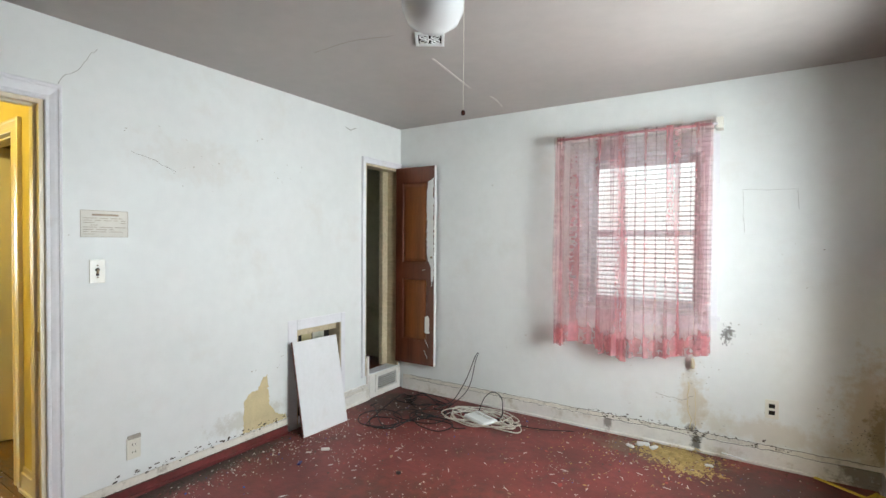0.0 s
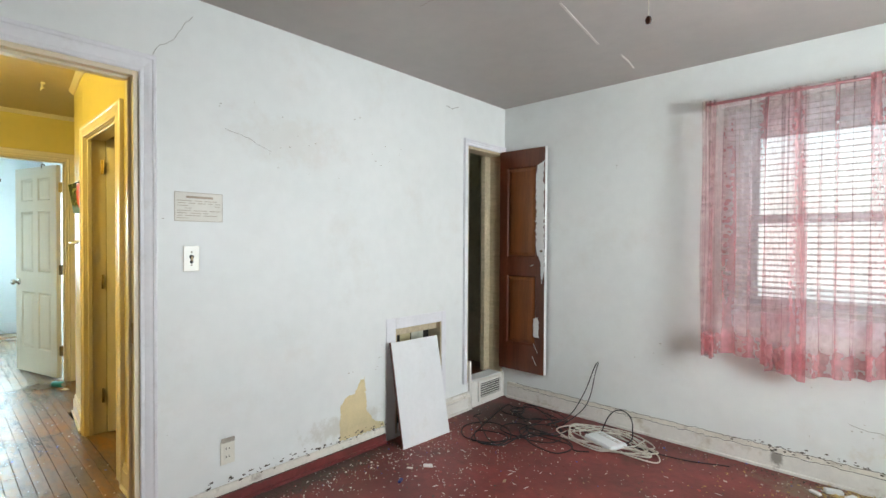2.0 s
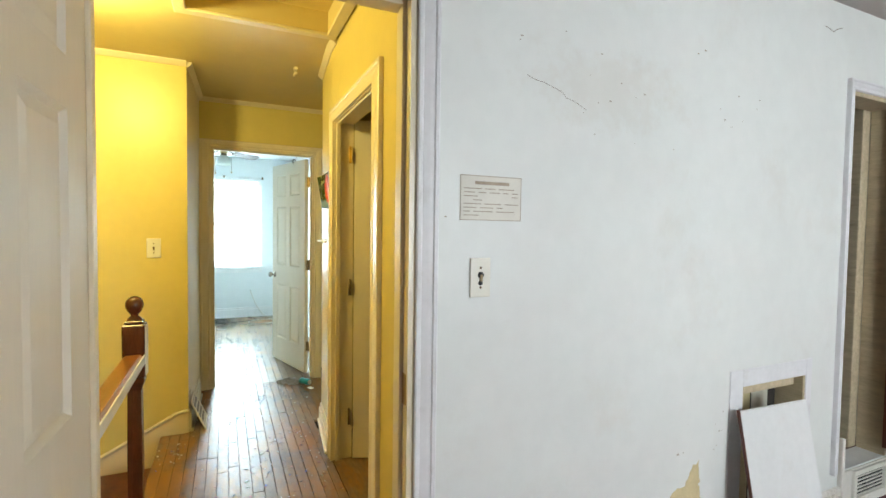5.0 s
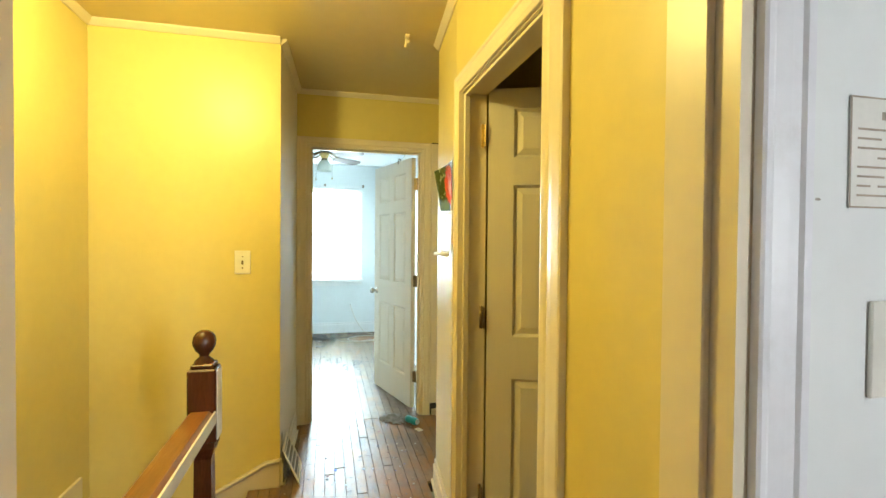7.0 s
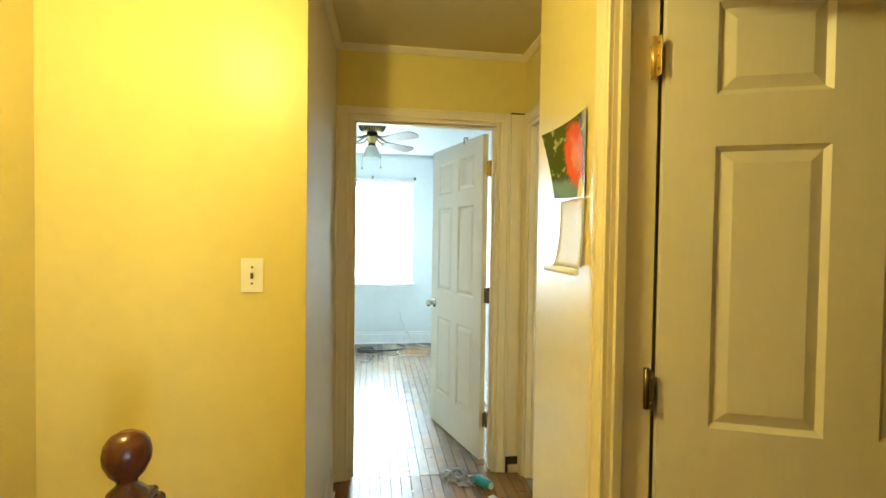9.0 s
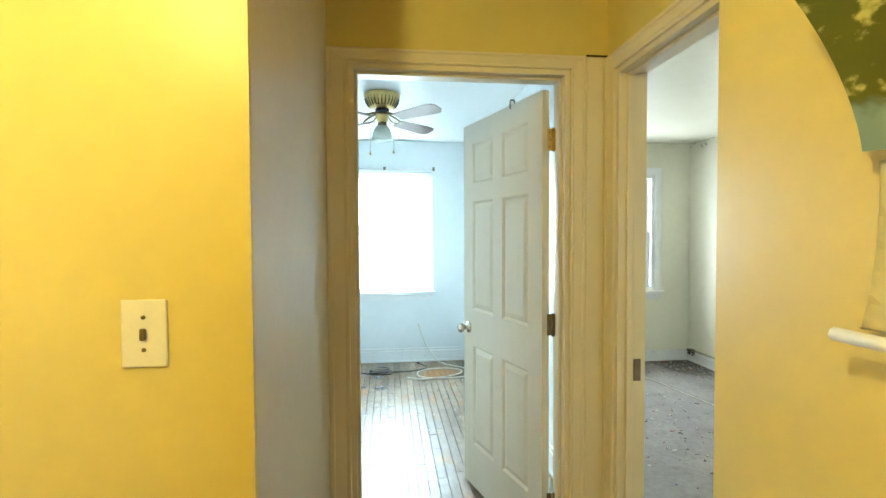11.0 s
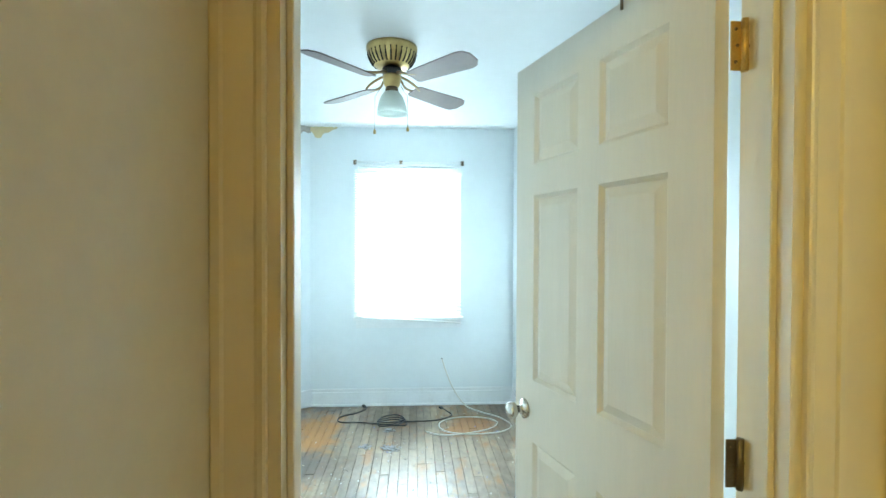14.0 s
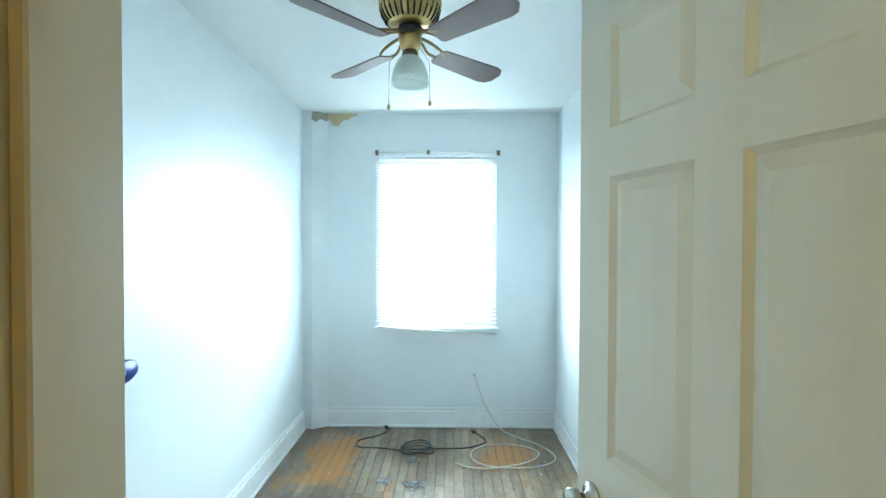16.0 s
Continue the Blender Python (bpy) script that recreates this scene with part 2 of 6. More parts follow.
BROWN, TAN, SOOT = (0.10, 0.07, 0.04), (0.50, 0.38, 0.20), (0.05, 0.045, 0.035)
for args in (((0.72, 3.72, 0.30), (0.16, 0.25, 0.38), SOOT, 0.9, 22, (0.45, 0.60)), ((0.72, 3.72, 0.35), (0.42, 0.5, 0.7), TAN, 0.6, 7), ((-0.25, 3.72, 0.32), (0.16, 0.2, 0.38), TAN, 0.5, 11),
             ((-0.25, 3.72, 0.10), (0.07, 0.1, 0.12), BROWN, 0.7, 16), ((-0.05, 3.72, 0.80), (0.10, 0.1, 0.18), SOOT, 0.8, 60, (0.62, 0.68)), ((0.2, 3.72, 0.20), (0.9, 0.2, 0.16), TAN, 0.35, 9),
             ((-2.73, 1.70, 1.85), (0.2, 0.6, 0.25), (0.60, 0.53, 0.45), 0.22, 9), ((-2.73, 2.95, 0.42), (0.1, 0.07, 0.1), TAN, 0.7, 14), ((-2.73, 2.10, 0.20), (0.1, 0.5, 0.12), (0.45, 0.40, 0.30), 0.4, 16),
             ((0.72, -1.2, 1.0), (0.1, 0.1, 0.1), TAN, 0.1, 9)):
    stain(M["wall1"], *args)
for args in (((0.70, 3.70, 0.08), (0.35, 0.3, 0.3), BROWN, 0.8, 16), ((-0.22, 3.70, 0.08), (0.06, 0.2, 0.15), SOOT, 0.8, 20), ((-0.79, 3.70, 0.08), (0.05, 0.2, 0.12), BROWN, 0.7, 20)):
    stain(M["base1w"], *args)
for args in (((-2.45, 3.35, 0), (0.7, 0.6, 1), (0.035, 0.022, 0.015), 0.8, 6), ((-2.68, 1.7, 0), (0.22, 1.3, 1), (0.06, 0.05, 0.04), 0.75, 12), ((-0.45, 3.55, 0), (0.7, 0.3, 1), (0.16, 0.11, 0.07), 0.75, 12),
             ((0.3, 3.3, 0), (0.7, 0.6, 1), (0.05, 0.028, 0.022), 0.7, 5), ((-1.2, 2.2, 0), (1.2, 0.9, 1), (0.20, 0.045, 0.030), 0.6, 3), ((-1.2, 1.9, 0), (1.5, 1.2, 1), (0.05, 0.025, 0.02), 0.5, 9, (0.50, 0.62))):
    stain(M["red"], *args)
for args in (((-4.3, 0.2, 0), (0.8, 0.25, 1), (0.26, 0.12, 0.035), 0.8, 7), ((-4.6, 0.95, 0), (0.5, 0.2, 1), (0.28, 0.12, 0.03), 0.8, 8)):
    stain(M["oak"], *args)
for args in (((-8.75, -0.1, 0), (0.75, 0.35, 1), (0.36, 0.16, 0.035), 0.85, 5), ((-8.85, 1.05, 0), (0.45, 0.35, 1), (0.33, 0.15, 0.04), 0.8, 6), ((-8.2, -0.1, 0), (0.35, 0.4, 1), (0.09, 0.07, 0.06), 0.6, 9)):
    stain(M["oak3"], *args)
stain(M["carpetg"], (-8.8, 3.65, 0), (0.7, 0.5, 1), (0.07, 0.06, 0.05), 0.8, 12)


def translucent(m, colour, amount):
    nt = m.node_tree
    n, l = nt.nodes, nt.links
    tr = n.new("ShaderNodeBsdfTranslucent")
    tr.inputs[0].default_value = (*colour, 1)
    mx = n.new("ShaderNodeMixShader")
    mx.inputs[0].default_value = amount
    l.new(n["Principled BSDF"].outputs[0], mx.inputs[1])
    l.new(tr.outputs[0], mx.inputs[2])
    l.new(mx.outputs[0], n["Material Output"].inputs[0])
    return mx


translucent(M["slat"], (0.85, 0.85, 0.82), 0.25)

frost = mat("frosted_glass_shade", (0.85, 0.88, 0.84), 0.35)
translucent(frost, (0.85, 0.9, 0.86), 0.5)
M["frost"] = frost
opal = mat("white_opal_glass", (0.88, 0.88, 0.88), 0.12)
translucent(opal, (0.9, 0.9, 0.9), 0.25)
M["opal"] = opal

glass = bpy.data.materials.new("window_glass")
glass.use_nodes = True
gb = glass.node_tree.nodes["Principled BSDF"]
gb.inputs["Transmission Weight"].default_value = 1.0
gb.inputs["Roughness"].default_value = 0.02
gb.inputs["IOR"].default_value = 1.1
M["glass"] = glass

# sheer pink lace
lace = bpy.data.materials.new("sheer_pink_lace")
lace.use_nodes = True
n, l = lace.node_tree.nodes, lace.node_tree.links
b = n["Principled BSDF"]
b.inputs["Base Color"].default_value = (0.60, 0.25, 0.27, 1)
b.inputs["Roughness"].default_value = 0.8
tc = n.new("ShaderNodeTexCoord")
tr = n.new("ShaderNodeBsdfTranslucent")
tr.inputs[0].default_value = (0.80, 0.36, 0.38, 1)
mx = n.new("ShaderNodeMixShader")
mx.inputs[0].default_value = 0.55
l.new(b.outputs[0], mx.inputs[1])
l.new(tr.outputs[0], mx.inputs[2])
clear = n.new("ShaderNodeBsdfTransparent")
vo = n.new("ShaderNodeTexVoronoi")
vo.inputs["Scale"].default_value = 55
l.new(tc.outputs["UV"], vo.inputs[0])
no = n.new("ShaderNodeTexNoise")
no.inputs["Scale"].default_value = 9
l.new(tc.outputs["UV"], no.inputs[0])
ad = n.new("ShaderNodeMath")
ad.operation = "MULTIPLY"
l.new(vo.outputs["Distance"], ad.inputs[0])
l.new(no.outputs[0], ad.inputs[1])
mr = n.new("ShaderNodeMapRange")
mr.inputs[1].default_value, mr.inputs[2].default_value = 0.08, 0.35
mr.inputs[3].default_value, mr.inputs[4].default_value = 0.27, 0.12
l.new(ad.outputs[0], mr.inputs[0])
sep = n.new("ShaderNodeSeparateXYZ")
l.new(tc.outputs["UV"], sep.inputs[0])
hem = n.new("ShaderNodeMapRange")
hem.inputs[1].default_value, hem.inputs[2].default_value = 0.11, 0.075
hem.inputs[3].default_value, hem.inputs[4].default_value = 0.0, 0.28
l.new(sep.outputs[1], hem.inputs[0])
su = n.new("ShaderNodeMath")
su.operation = "ADD"
l.new(mr.outputs[0], su.inputs[0])
l.new(hem.outputs[0], su.inputs[1])
smap = n.new("ShaderNodeMapping")
smap.inputs["Scale"].default_value = (6, 0.45, 1)
l.new(tc.outputs["UV"], smap.inputs[0])
sn = n.new("ShaderNodeTexNoise")
sn.inputs["Scale"].default_value = 1.0
sn.inputs["Detail"].default_value = 3
l.new(smap.outputs[0], sn.inputs[0])
sr = n.new("ShaderNodeMapRange")
sr.inputs[1].default_value, sr.inputs[2].default_value = 0.50, 0.60
sr.inputs[4].default_value = 0.34
l.new(sn.outputs[0], sr.inputs[0])
gather = n.new("ShaderNodeMath")
gather.operation = "ADD"
l.new(su.outputs[0], gather.inputs[0])
l.new(sr.outputs[0], gather.inputs[1])
mx2 = n.new("ShaderNodeMixShader")
l.new(gather.outputs[0], mx2.inputs[0])
l.new(clear.outputs[0], mx2.inputs[1])
l.new(mx.outputs[0], mx2.inputs[2])
l.new(mx2.outputs[0], n["Material Output"].inputs[0])
M["lace"] = lace

# ---- building blocks ----


def mesh_of(name, bm, mats):
    me = bpy.data.meshes.new(name)
    bm.to_mesh(me)
    bm.free()
    for m in mats if isinstance(mats, (list, tuple)) else [mats]:
        me.materials.append(m)
    return me


def part(name, bm, material, parent=None, label="", kind="", m=None):
    ob = new(name, mesh_of(name, bm, material))
    if parent:
        ob.parent = parent
    if m is not None:
        ob.matrix_basis = m
    return tagged(ob, label, kind=kind)


def thing(name, m, label, category, group="", kind=""):
    ob = new(name)
    ob.matrix_basis = m
    ob.empty_display_size = 0.1
    return tagged(ob, label, category, group, kind)


def box(bm, x0, y0, z0, x1, y1, z1, bevel=0.0, mi=0, m=None):
    vs = [bm.verts.new((x, y, z)) for x in (x0, x1) for y in (y0, y1) for z in (z0, z1)]
    if m is not None:
        for v in vs:
            v.co = m @ v.co
    fs = [bm.faces.new([vs[i] for i in q]) for q in ((0, 1, 3, 2), (4, 6, 7, 5), (0, 4, 5, 1), (2, 3, 7, 6), (0, 2, 6, 4), (1, 5, 7, 3))]
    for f in fs:
        f.material_index = mi
    if bevel:
        es = list({e for f in fs for e in f.edges})
        bmesh.ops.bevel(bm, geom=es, offset=bevel, segments=1, affect="EDGES")
    return fs


def boxes(*dims, bevel=0.0):
    bm = bmesh.new()
    for d in dims:
        box(bm, *d, bevel=bevel)
    return bm


def lathe(profile, segs=20, m=None):
    """Rings (radius, z), turned round z."""
    bm = bmesh.new()
    rings = []
    for r, z in profile:
        if r < 1e-5:
            rings.append([bm.verts.new((0, 0, z))])
        else:
            rings.append([bm.verts.new((r * math.cos(math.tau * i / segs), r * math.sin(math.tau * i / segs), z)) for i in range(segs)])
    for a, c in zip(rings, rings[1:]):
        for i in range(segs):
            j = (i + 1) % segs
            q = [a[i % len(a)], a[j % len(a)], c[j % len(c)], c[i % len(c)]]
            q = list(dict.fromkeys(q))
            if len(q) > 2:
                f = bm.faces.new(q)
                f.smooth = True
    if m is not None:
        bm.transform(m)
    bmesh.ops.recalc_face_normals(bm, faces=bm.faces)
    return bm


def tube(points, r, sides=6, bm=None):
    bm = bm or bmesh.new()
    pts = [Vector(p) for p in points]
    rings = []
    for i, p in enumerate(pts):
        d = (pts[min(i + 1, len(pts) - 1)] - pts[max(i - 1, 0)]).normalized()
        up = Vector((0, 0, 1)) if abs(d.z) < 0.95 else Vector((1, 0, 0))
        a = d.cross(up).normalized()
        c = d.cross(a)
        rings.append([bm.verts.new(p + r * (a * math.cos(math.tau * k / sides) + c * math.sin(math.tau * k / sides))) for k in range(sides)])
    for u, v in zip(rings, rings[1:]):
        for k in range(sides):
            f = bm.faces.new((u[k], u[(k + 1) % sides], v[(k + 1) % sides], v[k]))
            f.smooth = True
    bm.faces.new(rings[0])
    bm.faces.new(rings[-1][::-1])
    bmesh.ops.recalc_face_normals(bm, faces=bm.faces)
    return bm


def smooth_path(keys, steps=8):
    """Catmull-Rom through the keys."""
    k = [Vector(p) for p in keys]
    k = [2 * k[0] - k[1]] + k + [2 * k[-1] - k[-2]]
    out = []
    for i in range(1, len(k) - 2):
        for s in range(steps):
            t = s / steps
            a, b_, c, d = k[i - 1], k[i], k[i + 1], k[i + 2]
            out.append(0.5 * ((2 * b_) + (c - a) * t + (2 * a - 5 * b_ + 4 * c - d) * t * t + (3 * b_ - a - 3 * c + d) * t ** 3))
    out.append(k[-2])
    return out


def wall(name, axis, p, q, a0, a1, z0, z1, mats, holes=(), label="", category=""):
    """A slab between the planes p and q across the axis, from a0 to a1 along the other, with holes (a0, a1, z0, z1). mats: for the side at p, for the side at q, for the rest."""
    ca = sorted({a0, a1, *[v for h in holes for v in h[:2] if a0 < v < a1]})
    cz = sorted({z0, z1, *[v for h in holes for v in h[2:] if z0 < v < z1]})

    def solid(i, j):
        if not (0 <= i < len(ca) - 1 and 0 <= j < len(cz) - 1):
            return False
        ma, mz = (ca[i] + ca[i + 1]) / 2, (cz[j] + cz[j + 1]) / 2
        return not any(h[0] < ma < h[1] and h[2] < mz < h[3] for h in holes)

    bm = bmesh.new()

    def pt(d, a, z):
        return bm.verts.new((d, a, z) if axis == "x" else (a, d, z))

    for i in range(len(ca) - 1):
        for j in range(len(cz) - 1):
            if not solid(i, j):
                continue
            u0, u1, w0, w1 = ca[i], ca[i + 1], cz[j], cz[j + 1]
            for d, mi in ((p, 0), (q, 1)):
                bm.faces.new((pt(d, u0, w0), pt(d, u1, w0), pt(d, u1, w1), pt(d, u0, w1))).material_index = mi
            for ii, jj, (e0, e1) in ((i - 1, j, ((u0, w0), (u0, w1))), (i + 1, j, ((u1, w0), (u1, w1))), (i, j - 1, ((u0, w0), (u1, w0))), (i, j + 1, ((u0, w1), (u1, w1)))):
                if not solid(ii, jj):
                    bm.faces.new((pt(p, *e0), pt(p, *e1), pt(q, *e1), pt(q, *e0))).material_index = 2
    bmesh.ops.remove_doubles(bm, verts=bm.verts, dist=1e-5)
    bmesh.ops.recalc_face_normals(bm, faces=bm.faces)
    return tagged(part(name, bm, mats), label, category, kind="structure")


def slab(name, x0, y0, z0, x1, y1, z1, material, label="", category=""):
    return tagged(part(name, boxes((x0, y0, z0, x1, y1, z1)), material), label, category, kind="structure")


# ---- the plan ----
CEIL = 2.44
XW, XN, XE, YS = -2.73, 3.72, 0.72, -1.2     # first bedroom: west wall, north wall, east wall, south wall
HW = -2.85                                   # the hall's face of the wall with door_1
HR, HL = 1.09, 0.29                          # the hall's right and left walls
JX = -5.005                                  # the wall with the hall's light switch
SL = -0.62                                   # far wall of the stairwell
DX, DX2 = -5.885, -6.01                       # the wall with door_2
H4 = 1.41                                    # the wall with door_4
RW, RL, RR = -9.34, -0.46, 1.50              # far bedroom
GW, GN = -9.02, 3.87                         # gray room: west wall, north wall
W1 = [M["wall1"], M["yellow"], M["trim1"]]

# first bedroom
wall("wall_west", "x", XW, HW, YS, XN + 0.12, -0.05, CEIL + 0.1, W1, [(0.215, 1.01, -0.05, 2.04), (2.493, 2.942, 0.03, 0.728), (3.225, 3.70, 0.21, 2.06)],
     "white plaster wall with scuffs, a crack and peeled paint", "wall")
wall("wall_north", "y", XN, XN + 0.14, XW, XE + 0.14, -0.05, CEIL + 0.1, [M["wall1"]] * 3, [(-0.98, -0.19, 0.93, 2.02)],
     "grimy white plaster wall behind the pink curtain", "wall")
# east and south walls, darkened in colour to hold back bounced light
wall("wall_east", "x", XE, XE + 0.14, YS, XN, -0.05, CEIL + 0.1, [M["wall1_low_bounce"]] * 3, [(2.0, 2.9, 0.8, 2.05)], "plaster wall darkened to cut bounced light, with mould at its foot", "wall")
wall("wall_south", "y", YS, YS - 0.12, HW, XE + 0.14, -0.05, CEIL + 0.1, [M["wall1_low_bounce"]] * 3, [], "plain wall darkened to cut bounced light", "wall")
slab("ceiling", XW - 0.001, YS, CEIL, XE, XN, CEIL + 0.08, M["ceil1"], "plaster ceiling with its shade put into a taupe colour, with loose tape", "ceiling")
slab("floor", HW + 0.05, YS, -0.08, XE, XN, 0.0, M["red"], "worn red painted floor strewn with flakes", "floor")

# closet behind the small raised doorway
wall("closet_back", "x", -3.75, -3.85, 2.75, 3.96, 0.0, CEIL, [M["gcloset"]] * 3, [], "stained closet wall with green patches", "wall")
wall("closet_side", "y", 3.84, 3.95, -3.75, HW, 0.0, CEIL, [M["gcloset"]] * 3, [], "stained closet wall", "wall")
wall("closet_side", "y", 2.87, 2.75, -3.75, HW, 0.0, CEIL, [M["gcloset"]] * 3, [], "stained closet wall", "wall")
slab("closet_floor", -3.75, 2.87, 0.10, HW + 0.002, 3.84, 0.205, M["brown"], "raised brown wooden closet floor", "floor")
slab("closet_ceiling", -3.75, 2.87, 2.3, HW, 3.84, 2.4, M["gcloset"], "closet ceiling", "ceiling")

# hall
wall("wall_hall_north", "y", HR, HR + 0.11, -4.32, HW, -0.05, 2.56, [M["yellow"], M["darkroom"], M["ytrim"]], [(-4.25, -3.41, -0.05, 2.0)], "yellow painted hall wall round a doorway", "wall")
SLANT = pose(-4.32, HR, 0) @ pose(0, 0, 0, 0, 0, -5.1) @ pose(4.32, -HR, 0)
wall("wall_poster", "y", HR, HR + 0.11, -4.883, -4.3205, -0.05, 2.56, [M["yellow"], M["darkroom"], M["yellow"]], [], "yellow painted hall wall with a poster", "wall").matrix_basis = SLANT
wall("wall_hall_alcove", "x", -4.875, -4.76, HR + 0.16, H4 + 0.11, -0.05, 2.56, [M["yellow"], M["darkroom"], M["ytrim"]], [], "yellow painted wall return", "wall")
wall("wall_hall_alcove_north", "y", H4, H4 + 0.11, DX, -4.87, -0.05, 2.56, [M["yellow"], M["wallg"], M["ytrim"]], [(-5.81, -5.05, -0.05, 2.035)], "yellow painted wall around a doorway", "wall")
wall("wall_hall_west", "x", DX, DX2, HL - 0.12, H4 + 0.11, -0.05, 2.56, [M["yellow"], M["wall3"], M["ytrim"]], [(0.40, 1.255, -0.05, 2.05)], "yellow painted wall above the far door", "wall")
wall("wall_hall_south", "y", HL, HL - 0.12, DX, JX - 0.0135, -0.3, 2.56, [M["panelling"]] * 3, [], "cream panelled wall beside the far door", "wall")
wall("wall_switch", "x", JX, JX - 0.014, SL - 0.1, HL, -1.6, 2.56, [M["yellow"], M["yellow"], M["yellow"]], [], "bright yellow wall with a light switch", "wall")
wall("wall_stair", "y", SL, SL - 0.1, JX, HW, -1.6, 2.56, [M["yellow"]] * 3, [], "yellow wall beside the stairs", "wall")
wall("wall_stair_low", "x", HW, HW + 0.06, SL, 0.13, -1.6, -0.05, [M["yellow"]] * 3, [], "yellow wall at the foot of the stairs", "wall")
wall("wall_stair_side", "y", 0.14, 0.20, -4.06, HW, -1.6, -0.06, [M["yellow"]] * 3, [], "yellow wall under the hall floor", "wall")
slab("ground_under_stairs", JX, SL, -1.7, HW, 0.14, -1.6, M["brown"], "dark floor at the foot of the stairs", "floor")

SKEW = pose(JX, HL, 0) @ pose(0, 0, 0, 0, 0, -2.1) @ pose(-JX, -HL, 0)
bpy.data.objects["wall_hall_south"].matrix_basis = SKEW

# hall ceiling, with the framed hatch to the attic
HX0, HX1, HY0, HY1 = -4.13, -3.30, 0.34, 1.03
bm = bmesh.new()
for d in ((DX, SL, CEIL, HX0, H4, 2.56), (HX1, SL, CEIL, HW, HR, 2.56), (HX0, SL, CEIL, HX1, HY0, 2.56), (HX0, HY1, CEIL, HX1, HR, 2.56)):
    box(bm, *d)
tagged(part("ceiling_hall", bm, M["yceil"]), "yellow plaster hall ceiling with a framed hatch", "ceiling", kind="structure")
hatch = thing("attic_hatch", pose(0, 0, CEIL), "cream board attic hatch set in a moulded frame", "hatch")
part("lid", boxes((HX0, HY0, 0.11, HX1, HY1, 0.125)), M["yceil"], hatch)
bm = bmesh.new()
for d in ((HX0 - 0.05, HY0 - 0.05, -0.018, HX0 + 0.005, HY1 + 0.05, 0.09), (HX1 - 0.005, HY0 - 0.05, -0.018, HX1 + 0.05, HY1 + 0.05, 0.09),
          (HX0 + 0.005, HY0 - 0.05, -0.018, HX1 - 0.005, HY0 + 0.005, 0.09), (HX0 + 0.005, HY1 - 0.005, -0.018, HX1 - 0.005, HY1 + 0.05, 0.09)):
    box(bm, d[0], d[1], d[2], d[3], d[4], -0.001, bevel=0.004)
part("frame", bm, M["ytrim"], hatch)

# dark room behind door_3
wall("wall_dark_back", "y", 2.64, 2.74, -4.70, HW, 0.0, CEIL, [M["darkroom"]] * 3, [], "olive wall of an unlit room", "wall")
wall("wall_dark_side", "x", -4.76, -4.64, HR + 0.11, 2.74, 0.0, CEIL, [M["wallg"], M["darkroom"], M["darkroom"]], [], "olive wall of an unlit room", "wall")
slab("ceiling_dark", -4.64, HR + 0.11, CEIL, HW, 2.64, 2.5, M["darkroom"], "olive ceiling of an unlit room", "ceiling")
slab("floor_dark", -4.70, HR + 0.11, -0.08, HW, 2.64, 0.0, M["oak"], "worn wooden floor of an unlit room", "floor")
slab("threshold", -4.23, HR, -0.08, -3.43, HR + 0.11, 0.004, M["oak"], "worn oak door threshold", "threshold")

# gray room behind door_4
wall("wall_gray_north", "y", GN, GN + 0.12, RW - 0.12, -4.64, -0.05, CEIL + 0.1, [M["wallg"]] * 3, [(-7.495, -6.65, 0.815, 2.05)], "ivory wall with a window hung with black cloth", "wall")
wall("wall_gray_west", "x", GW, GW - 0.12, 1.62, GN, -0.05, CEIL + 0.1, [M["wallg"]] * 3, [(2.35, 3.45, 0.8, 2.05)], "ivory wall", "wall")
wall("wall_gray_south", "y", 1.62, 1.50, RW - 0.12, DX2, -0.05, CEIL + 0.1, [M["wallg"], M["wall3"], M["wallg"]], [], "ivory wall between two bedrooms", "wall")
wall("wall_gray_east", "x", -4.70, -4.64, 2.74, GN, -0.05, CEIL + 0.1, [M["wallg"]] * 3, [], "ivory wall", "wall")
slab("ceiling_gray", RW, H4 + 0.11, 2.40, -4.70, GN, CEIL + 0.08, M["ceilg"], "ivory ceiling with peeling edges", "ceiling")
slab("floor_gray", RW, H4 + 0.002, -0.08, -4.70, GN, -0.002, M["carpetg"], "dirty gray carpet with scraps", "floor")

# far bedroom
wall("wall_far_west", "x", RW, RW - 0.14, RL - 0.12, 1.50, -0.05, CEIL + 0.1, [M["wall3"]] * 3, [(0.12, 1.0, 0.80, 2.09)], "pale blue wall around a blown-out window", "wall")
wall("wall_far_south", "y", RL, RL - 0.12, RW, DX2, -0.05, CEIL + 0.1, [M["wall3"]] * 3, [], "pale blue wall", "wall")
wall("wall_far_east", "x", DX2, DX2 + 0.06, RL, HL - 0.12, -0.05, CEIL + 0.1, [M["wall3"]] * 3, [], "pale blue wall", "wall")
slab("ceiling_far", RW, RL, CEIL, DX2, 1.50, CEIL + 0.08, M["ceil3"], "white ceiling with a water-damaged corner", "ceiling")

